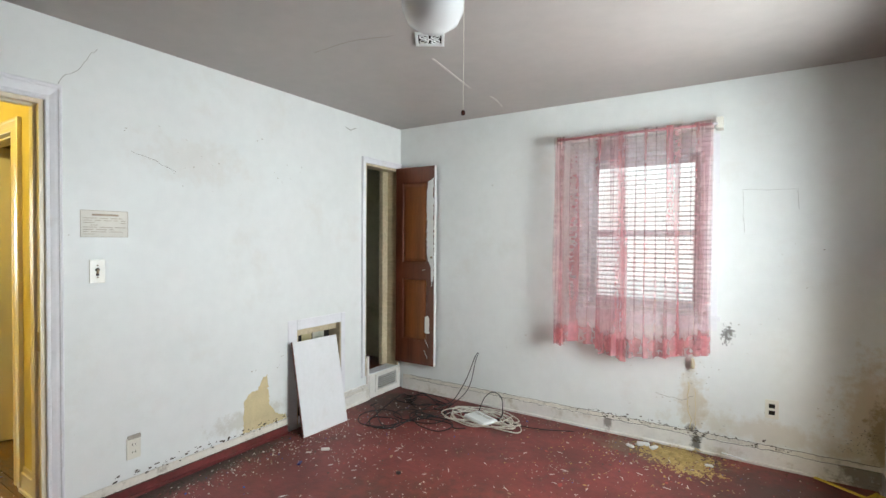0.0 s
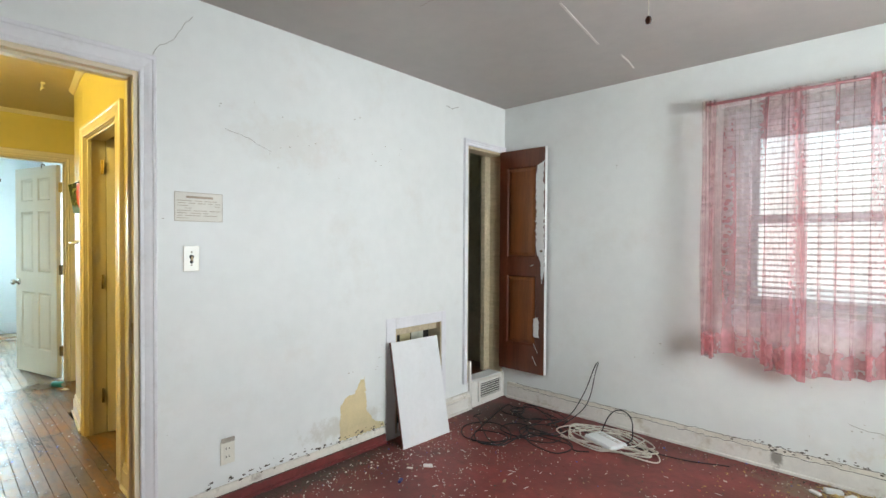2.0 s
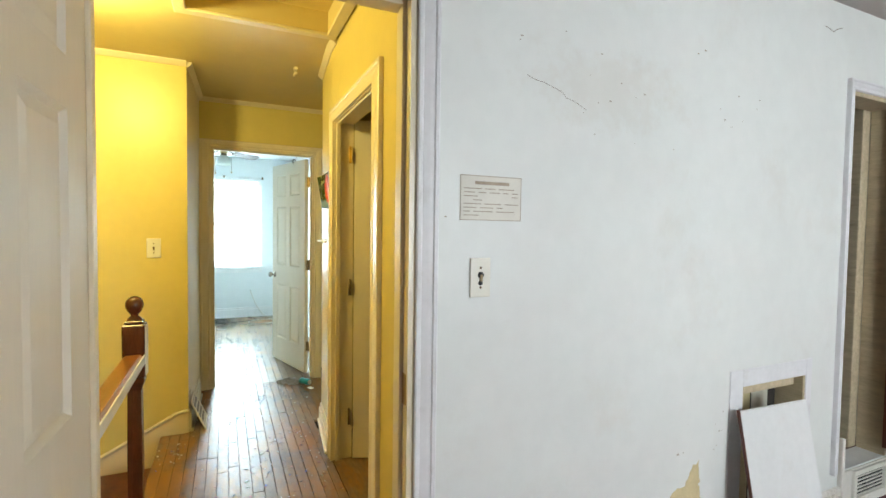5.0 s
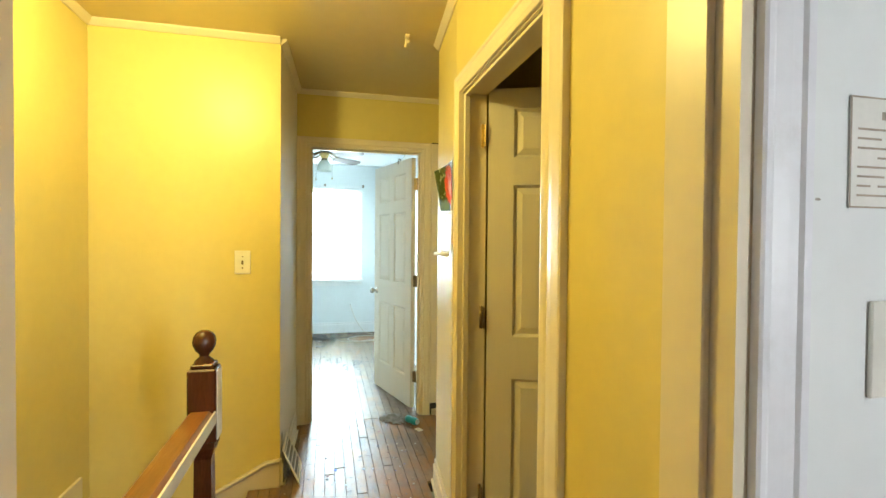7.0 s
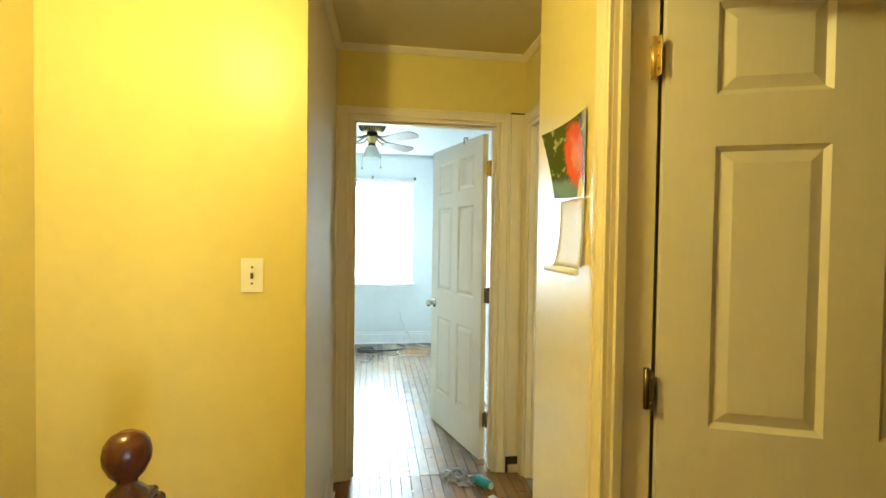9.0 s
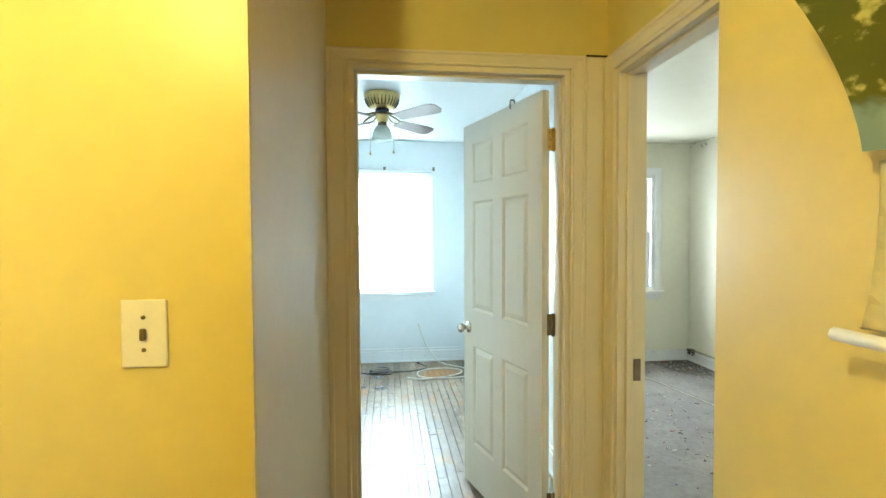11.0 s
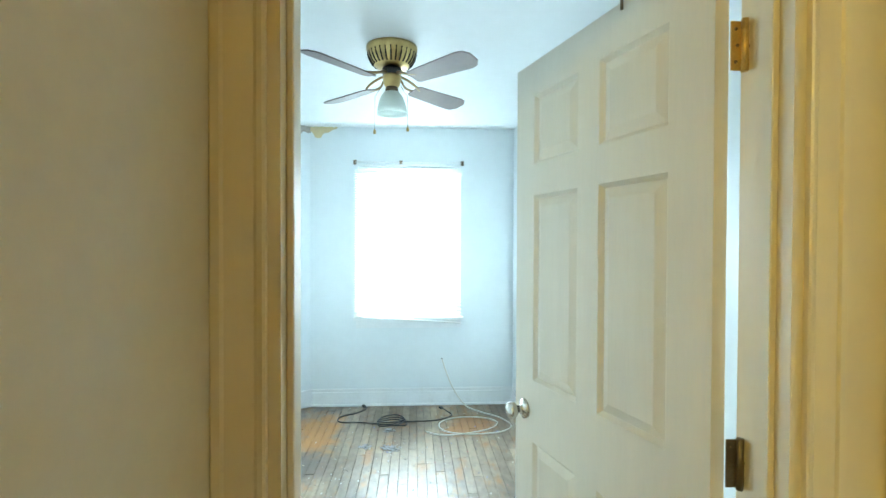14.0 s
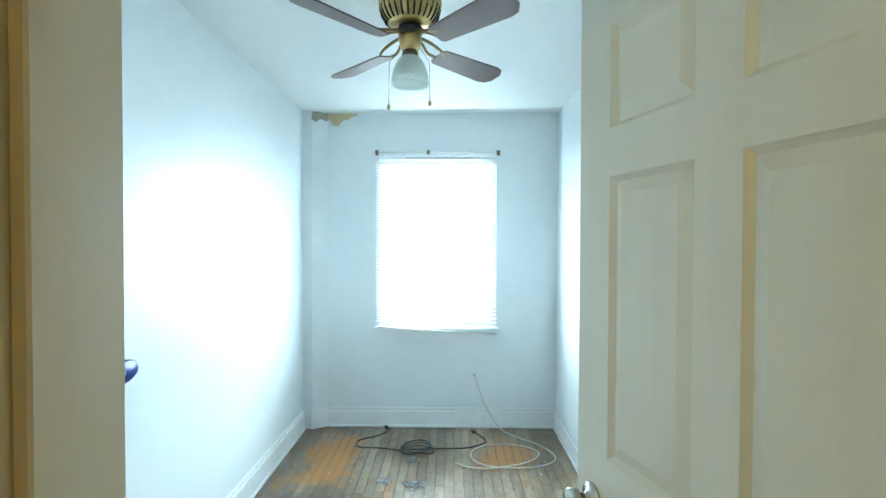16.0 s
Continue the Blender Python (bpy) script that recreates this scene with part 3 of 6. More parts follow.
# door frames and doors
def trim_frame(parent, axis, face, out, a0, a1, top, w, material, left=True, right=True, foot=0.0, foot2=None, hw=None, w2=None):
    """Casing round an opening a0..a1 on the plane face, proud towards out (+1 or -1)."""
    foot2 = foot if foot2 is None else foot2
    hw = hw or w
    w2 = w2 or w

    prof = [(0.0, 0.0), (0.0, 0.012), (0.004, 0.0145), (0.012, 0.0135), (0.017, 0.0115), (0.55, 0.0150), (0.74, 0.0165), (0.80, 0.0205), (0.95, 0.0215), (1.0, 0.0185), (1.0, 0.0)]

    def moulding(name, ends):
        """A moulded length between two mitred ends; ends: for a share of the width, the two points (a, z)."""
        bm = bmesh.new()
        rings = []
        for k in (0, 1):
            ring = []
            for u, d in prof:
                e, z = ends(u if u > 0.02 or u == 0 else u / w)[k]
                p = face + out * d
                ring.append(bm.verts.new((p, e, z) if axis == "x" else (e, p, z)))
            rings.append(ring)
        for i in range(len(prof)):
            j = (i + 1) % len(prof)
            bm.faces.new((rings[0][i], rings[0][j], rings[1][j], rings[1][i]))
        bm.faces.new(rings[0][::-1])
        bm.faces.new(rings[1])
        bmesh.ops.recalc_face_normals(bm, faces=bm.faces)
        part(name, bm, material, parent)

    if left:
        moulding("side_casing", lambda u: ((a0 - w * u, foot), (a0 - w * u, top + hw * u)))
    if right:
        moulding("side_casing", lambda u: ((a1 + w2 * u, foot2), (a1 + w2 * u, top + hw * u)))
    moulding("head_casing", lambda u: ((a0 - (w * u if left else 0), top + hw * u), (a1 + (w2 * u if right else 0), top + hw * u)))


def jambs(parent, axis, p, q, a0, a1, top, material, z0=0.0, t=0.02, stop=None):
    lo, hi = sorted((p, q))
    bm = bmesh.new()
    dims = [(a0, a0 + t, z0, top), (a1 - t, a1, z0, top), (a0 + t, a1 - t, top - t, top)]
    for u0, u1, w0, w1 in dims:
        if axis == "x":
            box(bm, lo, u0, w0, hi, u1, w1)
        else:
            box(bm, u0, lo, w0, u1, hi, w1)
    if stop is not None:
        s0, s1 = stop
        for u0, u1, w0, w1 in ((a0 + t, a0 + t + 0.012, z0, top - t), (a1 - t - 0.012, a1 - t, z0, top - t), (a0 + t + 0.012, a1 - t - 0.012, top - t - 0.012, top - t)):
            if axis == "x":
                box(bm, s0, u0, w0, s1, u1, w1, bevel=0.002)
            else:
                box(bm, u0, s0, w0, u1, s1, w1, bevel=0.002)
    part("jamb", bm, material, parent)


def panel_piece(w, h, t=0.012, rim=0.028):
    """A raised panel with sloped rims on both faces, centred on y."""
    bm = bmesh.new()
    for s in (-1, 1):
        r0 = [(0, 0), (w, 0), (w, h), (0, h)]
        o = [bm.verts.new((x, s * 0.006, z)) for x, z in r0]
        e = 0.010
        i1 = [bm.verts.new((x + (e if x == 0 else -e), s * 0.006, z + (e if z == 0 else -e))) for x, z in r0]
        e2 = 0.010 + rim
        i2 = [bm.verts.new((x + (e2 if x == 0 else -e2), s * (0.006 + t * 0.75), z + (e2 if z == 0 else -e2))) for x, z in r0]
        for a, c in ((o, i1), (i1, i2)):
            for k in range(4):
                bm.faces.new((a[k], a[(k + 1) % 4], c[(k + 1) % 4], c[k]))
        bm.faces.new(i2)
    bmesh.ops.recalc_face_normals(bm, faces=bm.faces)
    return bm


def leaf_of(parent, w, h, rows, cols, material, panel_material=None, t=0.035, m=None, stile=0.11):
    """A framed door leaf from its hinge edge at x=0 to x=w. rows: (z0, z1) of the panels; cols: (x0, x1)."""
    bm = bmesh.new()
    xs = sorted({0, w, *[v for c in cols for v in c]})
    zs = sorted({0, h, *[v for r in rows for v in r]})
    for i in range(len(xs) - 1):
        full = not any(c[0] <= xs[i] < c[1] for c in cols)
        if full:
            box(bm, xs[i], -t / 2, 0, xs[i + 1], t / 2, h)
        else:
            for j in range(len(zs) - 1):
                if not any(r[0] <= zs[j] < r[1] for r in rows):
                    box(bm, xs[i], -t / 2, zs[j], xs[i + 1], t / 2, zs[j + 1])
    bmesh.ops.remove_doubles(bm, verts=bm.verts, dist=1e-5)
    # sloped sticking round every panel
    for r in rows:
        for c in cols:
            for s in (-1, 1):
                o = [(c[0], r[0]), (c[1], r[0]), (c[1], r[1]), (c[0], r[1])]
                e = 0.012
                a = [bm.verts.new((x, s * t / 2 * 0.98, z)) for x, z in o]
                i = [bm.verts.new((x + (e if x == c[0] else -e), s * 0.0062, z + (e if z == r[0] else -e))) for x, z in o]
                for k in range(4):
                    bm.faces.new((a[k], a[(k + 1) % 4], i[(k + 1) % 4], i[k]))
    leaf = part("leaf", bm, material, parent, m=m)
    for r in rows:
        for c in cols:
            part("panel", panel_piece(c[1] - c[0], r[1] - r[0]), panel_material or material, leaf, m=pose(c[0], 0, r[0]))
    return leaf


def hinge(parent, m, material):
    bm = tube([(0, -0.004, -0.048), (0, -0.004, 0.048)], 0.0065, 8)
    box(bm, 0.002, -0.001, -0.045, 0.024, 0.002, 0.045, bevel=0.001)
    box(bm, -0.024, -0.001, -0.045, -0.002, 0.002, 0.045, bevel=0.001)
    h = part("hinge", bm, material, parent, m=m)
    for x, z in ((0.015, -0.03), (0.012, 0.0), (0.015, 0.03), (-0.015, -0.03), (-0.012, 0.0), (-0.015, 0.03)):
        part("screw", lathe([(0, 0.0018), (0.003, 0.0015), (0.0035, 0)], 6, pose(x, -0.001, z, 90)), M["darkmetal"], h)
    return h


def knob(parent, m, material, name="door_handle", both=True):
    prof = [(0.0, 0.0), (0.032, 0.0), (0.032, 0.006), (0.014, 0.010), (0.012, 0.028), (0.024, 0.038), (0.027, 0.052), (0.022, 0.062), (0.0, 0.065)]
    bm = lathe(prof, 18)
    if both:
        b2 = lathe(prof, 18, pose(0, 0, -0.035, 180))
        me = bpy.data.meshes.new("t")
        b2.to_mesh(me)
        b2.free()
        bm.from_mesh(me)
        bpy.data.meshes.remove(me)
    return part(name, bm, material, parent, m=m)


def six_rows(h):
    k = h / 2.03
    return [(0.24 * k, 0.80 * k), (1.00 * k, 1.60 * k), (1.70 * k, 1.92 * k)]


SIX = lambda w: [(0.11, w / 2 - 0.045), (w / 2 + 0.045, w - 0.11)]

# door_1: first bedroom to hall
d1 = thing("door_1", pose(0, 0, 0), "open cream six-panel door with chipped white casing", "door", kind="structure")
trim_frame(d1, "x", XW, 1, 0.215, 1.01, 2.04, 0.065, M["trim1"], hw=0.08)
trim_frame(d1, "x", HW, -1, 0.215, 1.01, 2.04, 0.07, M["ytrim"])
jambs(d1, "x", XW + 0.001, HW - 0.001, 0.215, 1.01, 2.04, M["ytrim"], stop=(-2.80, -2.765))
lf = leaf_of(d1, 0.74, 2.0, six_rows(2.0), SIX(0.74), M["door"], m=pose(XW + 0.03, 0.231, 0.012, 0, 0, -2))
knob(lf, pose(0.68, 0.0175, 0.92, -90), M["nickel"])
part("strike_plate", boxes((-2.765, 0.987, 0.86, -2.738, 0.9905, 0.95), bevel=0.001), M["brass"], d1, "small brass strike plate")

# door_3: hall to the unlit room, ajar
d3 = thing("door_3", pose(0, 0, 0), "half-open cream six-panel door to an unlit room", "door", kind="structure")
trim_frame(d3, "y", HR, -1, -4.232, -3.43, 1.985, 0.052, M["ytrim"], w2=0.125, hw=0.07)
jambs(d3, "y", HR - 0.001, HR + 0.111, -4.25, -3.41, 2.0, M["ytrim"], stop=(1.10, 1.125))
lf = leaf_of(d3, 0.79, 1.985, [(0.22, 0.76), (0.94, 1.58), (1.695, 1.90)], [(0.108, 0.335), (0.437, 0.668)], M["door"], m=pose(-4.215, 1.205, 0.012, 0, 0, 68.8))
knob(lf, pose(0.69, -0.0175, 0.92, 90), M["nickel"])
for z in (0.26, 1.03, 1.80):
    hinge(d3, pose(-4.212, 1.182, z), M["hinge_brass"] if z > 1.5 else M["darkmetal"])

# door_2: hall to the far bedroom
d2 = thing("door_2", pose(0, 0, 0), "open cream six-panel door with a nickel knob", "door", kind="structure")
trim_frame(d2, "x", DX, 1, 0.40, 1.255, 2.05, 0.08, M["ytrim"], foot=0.0, hw=0.050, w2=0.06)
trim_frame(d2, "x", DX2, -1, 0.40, 1.255, 2.05, 0.085, M["trim3"])
jambs(d2, "x", DX + 0.001, DX2 - 0.001, 0.40, 1.255, 2.05, M["ytrim"], stop=(-5.95, -5.915))
lf = leaf_of(d2, 0.76, 2.0, six_rows(2.0), SIX(0.76), M["door"], m=pose(-6.022, 1.205, 0.012, 0, 0, 196.7))
knob(lf, pose(0.70, 0.0175, 0.88, -90), M["nickel"])
tagged(part("hook", tube(smooth_path([(0.25, 0.0, 2.0), (0.25, 0.0, 2.02), (0.25, 0.02, 2.02), (0.25, 0.022, 1.98)], 3), 0.004), M["darkmetal"], lf), "")
for z in (0.27, 1.03, 1.80):
    hinge(d2, pose(-5.99, 1.224, z, 0, 0, 90), M["hinge_brass"] if z > 1.5 else M["darkmetal"])

# door_4: hall to the gray room (its leaf swings out of sight)
d4 = thing("door_4", pose(0, 0, 0), "cream cased doorway with a worn strike plate", "door", kind="structure")
trim_frame(d4, "y", H4, -1, -5.81, -5.05, 2.035, 0.06, M["ytrim"])
jambs(d4, "y", H4 - 0.001, H4 + 0.111, -5.81, -5.05, 2.035, M["ytrim"], stop=(H4 + 0.03, H4 + 0.055))
part("strike_plate", boxes((-5.7895, H4 + 0.064, 0.845, -5.786, H4 + 0.092, 0.93), bevel=0.0008), M["darkmetal"], d4, "worn bronze strike plate")
# filler board between door_2 and door_4
tagged(part("filler_board", boxes((DX, 1.318, 0.09, DX + 0.012, H4 - 0.0005, 2.10), bevel=0.002), M["ytrim"]), "narrow cream filler board beside the far door", "trim", kind="structure")

# closet door in the first bedroom
dc = thing("closet_door", pose(0, 0, 0), "open dark varnished two-panel door with peeling white edge", "door", kind="structure")
trim_frame(dc, "x", XW, 1, 3.225, 3.715, 2.06, 0.045, M["trim1"], right=False, foot=0.21, hw=0.05)
jambs(dc, "x", XW + 0.001, HW - 0.001, 3.225, 3.70, 2.06, M["rawwood"], z0=0.21)
lf = leaf_of(dc, 0.425, 1.80, [(0.22, 0.78), (0.93, 1.66)], [(0.075, 0.35)], M["brown"], M["orange"], t=0.034, m=pose(XW + 0.004, 3.668, 0.262, 0, 0, 1))
LF_CLOSET = lf
part("edge_paint", boxes((0.4255, -0.016, 0.0, 0.4275, 0.016, 1.80)), M["whitewash"], lf, "chipped white painted edge")
knob(lf, pose(0.40, -0.017, 0.98, 90), M["darkmetal"], both=False).scale = (0.3, 0.3, 0.3)

# baseboards
def baseboard(name, runs, h, material, label, t=0.018, cap=None, capw=0.028):
    """runs: (axis, plane, out, a0, a1)."""
    ob = thing(name, pose(0, 0, 0), label, "baseboard", kind="structure")
    for axis, plane, out, a0, a1 in runs:
        for z0, z1, d, mm, nm in ((0.0, h - capw, t, material, "board"), (h - capw, h, t * 0.55, cap or material, "cap"), (0.0, 0.018, t + 0.011, material, "shoe")):
            lo, hi = sorted((plane + (out * t if nm == "shoe" else 0), plane + out * d))
            d_ = (lo, a0, z0, hi, a1, z1) if axis == "x" else (a0, lo, z0, a1, hi, z1)
            part(nm, boxes(d_, bevel=0.002), mm, ob)
    return ob


baseboard("baseboard_west", [("x", XW, 1, 1.095, 2.40), ("x", XW, 1, YS, 0.15)], 0.105, M["redtrim"], "low red baseboard under a crumbling white cap", cap=M["base1"], capw=0.045)
baseboard("baseboard_west", [("x", XW, 1, 2.97, 3.27)], 0.12, M["base1w"], "grimy white baseboard beside the register", cap=M["base1"])
baseboard("baseboard_north", [("y", XN, -1, XW + 0.05, XE)], 0.13, M["base1w"], "grimy white baseboard with blackened top edge", cap=M["base1"])
baseboard("baseboard_east", [("x", XE, -1, YS, XN - 0.03)], 0.13, M["base1w"], "grimy white baseboard", cap=M["base1"])
baseboard("baseboard_hall_north", [("y", HR, -1, -3.30, HW)], 0.13, M["ytrim"], "cream baseboard")
baseboard("baseboard_poster", [("y", HR, -1, -4.87, -4.325)], 0.13, M["ytrim"], "cream baseboard under the poster").matrix_basis = SLANT
baseboard("baseboard_hall_south", [("y", HL, 1, -5.74, JX)], 0.15, M["panelling"], "cream baseboard").matrix_basis = SKEW
baseboard("baseboard_far", [("x", RW, 1, RL + 0.19, 1.50), ("y", RL, 1, RW + 0.10, DX2), ("y", 1.50, -1, RW + 0.03, DX2)], 0.15, M["trim3"], "white baseboard")
baseboard("baseboard_gray", [("y", GN, -1, GW, -4.70), ("x", GW, 1, 1.62, GN - 0.03)], 0.12, M["trim3"], "white baseboard with a dark gap on top")

bm = boxes((-0.01, 0, 0, 0.135, 0.014, 0.15))
ob = tagged(part("baseboard_corner", bm, M["trim3"]), "short slanted white baseboard", "baseboard", kind="structure")
ob.matrix_basis = pose(RW + 0.085, RL + 0.075, 0, 0, 0, 122)
# stepped baseboard on the switch wall
bm = bmesh.new()
prof = [(HL, 0.0), (HL, 0.145), (0.22, 0.135), (0.10, 0.07), (-0.15, -0.06), (-0.62, -0.30), (-0.62, -0.50), (0.13, -0.50), (0.13, 0.0)]
for x in (JX, JX + 0.016):
    bm.faces.new([bm.verts.new((x, y, z)) for y, z in prof])
bm.verts.ensure_lookup_table()
k = len(prof)
for i in range(k):
    bm.faces.new((bm.verts[i], bm.verts[(i + 1) % k], bm.verts[k + (i + 1) % k], bm.verts[k + i]))
bmesh.ops.recalc_face_normals(bm, faces=bm.faces)
bs = thing("baseboard_stair", pose(0, 0, 0), "cream baseboard stepping down with the stairs", "baseboard", kind="structure")
part("board", bm, M["ytrim"], bs)
part("cap", tube([(JX + 0.017, y, z + 0.004) for y, z in prof[1:6]], 0.012), M["ytrim"], bs)
part("side_board", boxes((-4.9, SL, -0.05, HW, SL + 0.016, 0.12), bevel=0.002), M["ytrim"], bs, m=pose(0, 0, 0.08))

# crown moulding in the hall
cr = thing("crown_moulding", pose(0, 0, 0), "thin cream cornice along the hall ceiling", "cornice", kind="structure")


def crown(axis, plane, out, a0, a1, s=0.032):
    bm = bmesh.new()
    pts = [(0, 0), (s, 0), (s, -0.008), (0.008, -s), (0, -s)]
    rings = [[bm.verts.new((plane + out * u, a, CEIL + w) if axis == "x" else (a, plane + out * u, CEIL + w)) for u, w in pts] for a in (a0, a1)]
    for i in range(5):
        bm.faces.new((rings[0][i], rings[0][(i + 1) % 5], rings[1][(i + 1) % 5], rings[1][i]))
    bm.faces.new(rings[0])
    bm.faces.new(rings[1][::-1])
    bmesh.ops.recalc_face_normals(bm, faces=bm.faces)
    part("moulding", bm, M["ytrim"], cr)


for a in (("x", JX, 1, SL, HL), ("x", DX, 1, HL, H4), ("y", H4, -1, DX, -4.87), ("x", -4.875, -1, HR + 0.055, H4), ("y", HR, -1, -4.32, HX0 - 0.05), ("y", SL, 1, JX, HW)):
    crown(*a)

crown("y", HL, 1, DX, JX)
cr.children[-1].matrix_basis = SKEW
crown("y", HR, -1, -4.875, -4.32)
cr.children[-1].matrix_basis = SLANT

# stairs and their guard
st = thing("stairs", pose(0, 0, 0), "brown wooden stairs turning down from the hall", "stairs", kind="structure")
part("tread", boxes((JX, SL, -0.235, -4.06, 0.13, -0.195), bevel=0.004), M["brown"], st)
for i in range(6):
    x = -4.06 + 0.2 * i
    z = -0.40 - 0.19 * i
    part("tread", boxes((x, SL, z - 0.03, x + 0.24, 0.13, z), bevel=0.004), M["brown"], st)
    part("riser", boxes((x, SL, z, x + 0.012, 0.13, z + 0.165)), M["ytrim"], st)
part("riser", boxes((JX, 0.13, -0.195, -4.06, 0.14, -0.022)), M["ytrim"], st)

rl = thing("stair_rail", pose(-4.045, 0.133, -0.012), "dark mahogany newel with ball top and worn handrail", "railing")
bm = bmesh.new()
prof = [(0.028, 0.0), (0.030, 0.30), (0.027, 0.62), (0.040, 0.66), (0.040, 0.68)]
bm = bmesh.new()
for (r0, z0), (r1, z1) in zip(prof, prof[1:]):
    a = [bm.verts.new((sx * r0, sy * r0, z0)) for sx, sy in ((-1, -1), (1, -1), (1, 1), (-1, 1))]
    c = [bm.verts.new((sx * r1, sy * r1, z1)) for sx, sy in ((-1, -1), (1, -1), (1, 1), (-1, 1))]
    for i in range(4):
        bm.faces.new((a[i], a[(i + 1) % 4], c[(i + 1) % 4], c[i]))
box(bm, -0.045, -0.045, 0.68, 0.045, 0.045, 0.93, bevel=0.006)
box(bm, -0.036, -0.036, 0.93, 0.036, 0.036, 0.945, bevel=0.004)
part("newel", bm, M["mahog"], rl)
part("ball", lathe([(0.034, 0.943), (0.03, 0.953), (0.015, 0.966), (0.017, 0.974), (0.028, 0.986), (0.036, 1.004), (0.0375, 1.018), (0.0345, 1.034), (0.026, 1.047), (0.012, 1.055), (0.0, 1.057)], 20), M["mahog"], rl)
part("handrail", boxes((0.045, -0.04, 0.755, 1.20, 0.04, 0.795), bevel=0.012), M["rail"], rl, "worn amber handrail")
part("lower_rail", boxes((0.046, -0.016, 0.735, 1.19, 0.016, 0.757)), M["mahog"], rl)
part("side_strip", boxes((0.047, 0.041, 0.75, 1.19, 0.047, 0.79), (-0.03, 0.0455, 0.69, 0.035, 0.0495, 0.92)), M["whitewash"], rl, "gray painted strip")

# ---- windows, blinds, curtain ----
def sash_window(name, axis, face, out, a0, a1, z0, z1, depth, trim, label, casing=0.08):
    """A double-hung window in an opening; out: the way into the room."""
    w = thing(name, pose(0, 0, 0), label, "window", kind="structure")

    def b(nm, dims, material, parent=w):
        bm = bmesh.new()
        for u0, u1, w0, w1, p0, p1 in dims:
            lo, hi = sorted((face - out * p0, face - out * p1))
            if axis == "x":
                box(bm, lo, u0, w0, hi, u1, w1)
            else:
                box(bm, u0, lo, w0, u1, hi, w1)
        return part(nm, bm, material, parent)
    zm = (z0 + z1) / 2 - 0.02
    b("window_frame", [(a0, a0 + 0.03, z0, z1, 0.0, depth), (a1 - 0.03, a1, z0, z1, 0.0, depth), (a0 + 0.03, a1 - 0.03, z1 - 0.03, z1, 0.0, depth), (a0 + 0.03, a1 - 0.03, z0, z0 + 0.02, 0.0, depth)], trim)
    for nm, s0, s1, dd in (("upper_sash", zm - 0.02, z1 - 0.03, 0.09), ("lower_sash", z0 + 0.02, zm + 0.02, 0.055)):
        s = b(nm, [(a0 + 0.03, a0 + 0.07, s0, s1, dd, dd + 0.03), (a1 - 0.07, a1 - 0.03, s0, s1, dd, dd + 0.03), (a0 + 0.07, a1 - 0.07, s0, s0 + 0.045, dd, dd + 0.03), (a0 + 0.07, a1 - 0.07, s1 - 0.045, s1, dd, dd + 0.03)], trim)
        p = b("pane", [(a0 + 0.07, a1 - 0.07, s0 + 0.045, s1 - 0.045, dd + 0.013, dd + 0.017)], M["glass"], s)
        p.visible_shadow = False
    c = casing
    b("window_casing", [(a0 - c, a0, z0 - 0.02, z1 + c, 0.0, -0.016), (a1, a1 + c, z0 - 0.02, z1 + c, 0.0, -0.016), (a0, a1, z1, z1 + c, 0.0, -0.016)], trim)
    b("window_sill", [(a0 - c - 0.02, a1 + c + 0.02, z0 - 0.045, z0 - 0.02, -0.045, 0.02), (a0 - c, a1 + c, z0 - 0.115, z0 - 0.045, 0.0, -0.014)], trim)
    return w


sash_window("window_1", "y", XN, -1, -0.98, -0.19, 0.93, 2.02, 0.14, M["trim1"], "white double-hung window behind blinds and pink curtain")
sash_window("window_2", "x", RW, 1, 0.13, 1.01, 0.80, 2.10, 0.14, M["trim3"], "white double-hung window full of daylight", casing=0.02)
sash_window("window_3", "y", GN, -1, -7.495, -6.65, 0.815, 2.05, 0.12, M["trim3"], "window behind hanging black cloth")
sash_window("window_4", "x", XE, -1, 2.0, 2.9, 0.8, 2.05, 0.14, M["trim1"], "white double-hung window")
sash_window("window_5", "x", GW, 1, 2.35, 3.45, 0.8, 2.05, 0.12, M["trim3"], "white double-hung window")


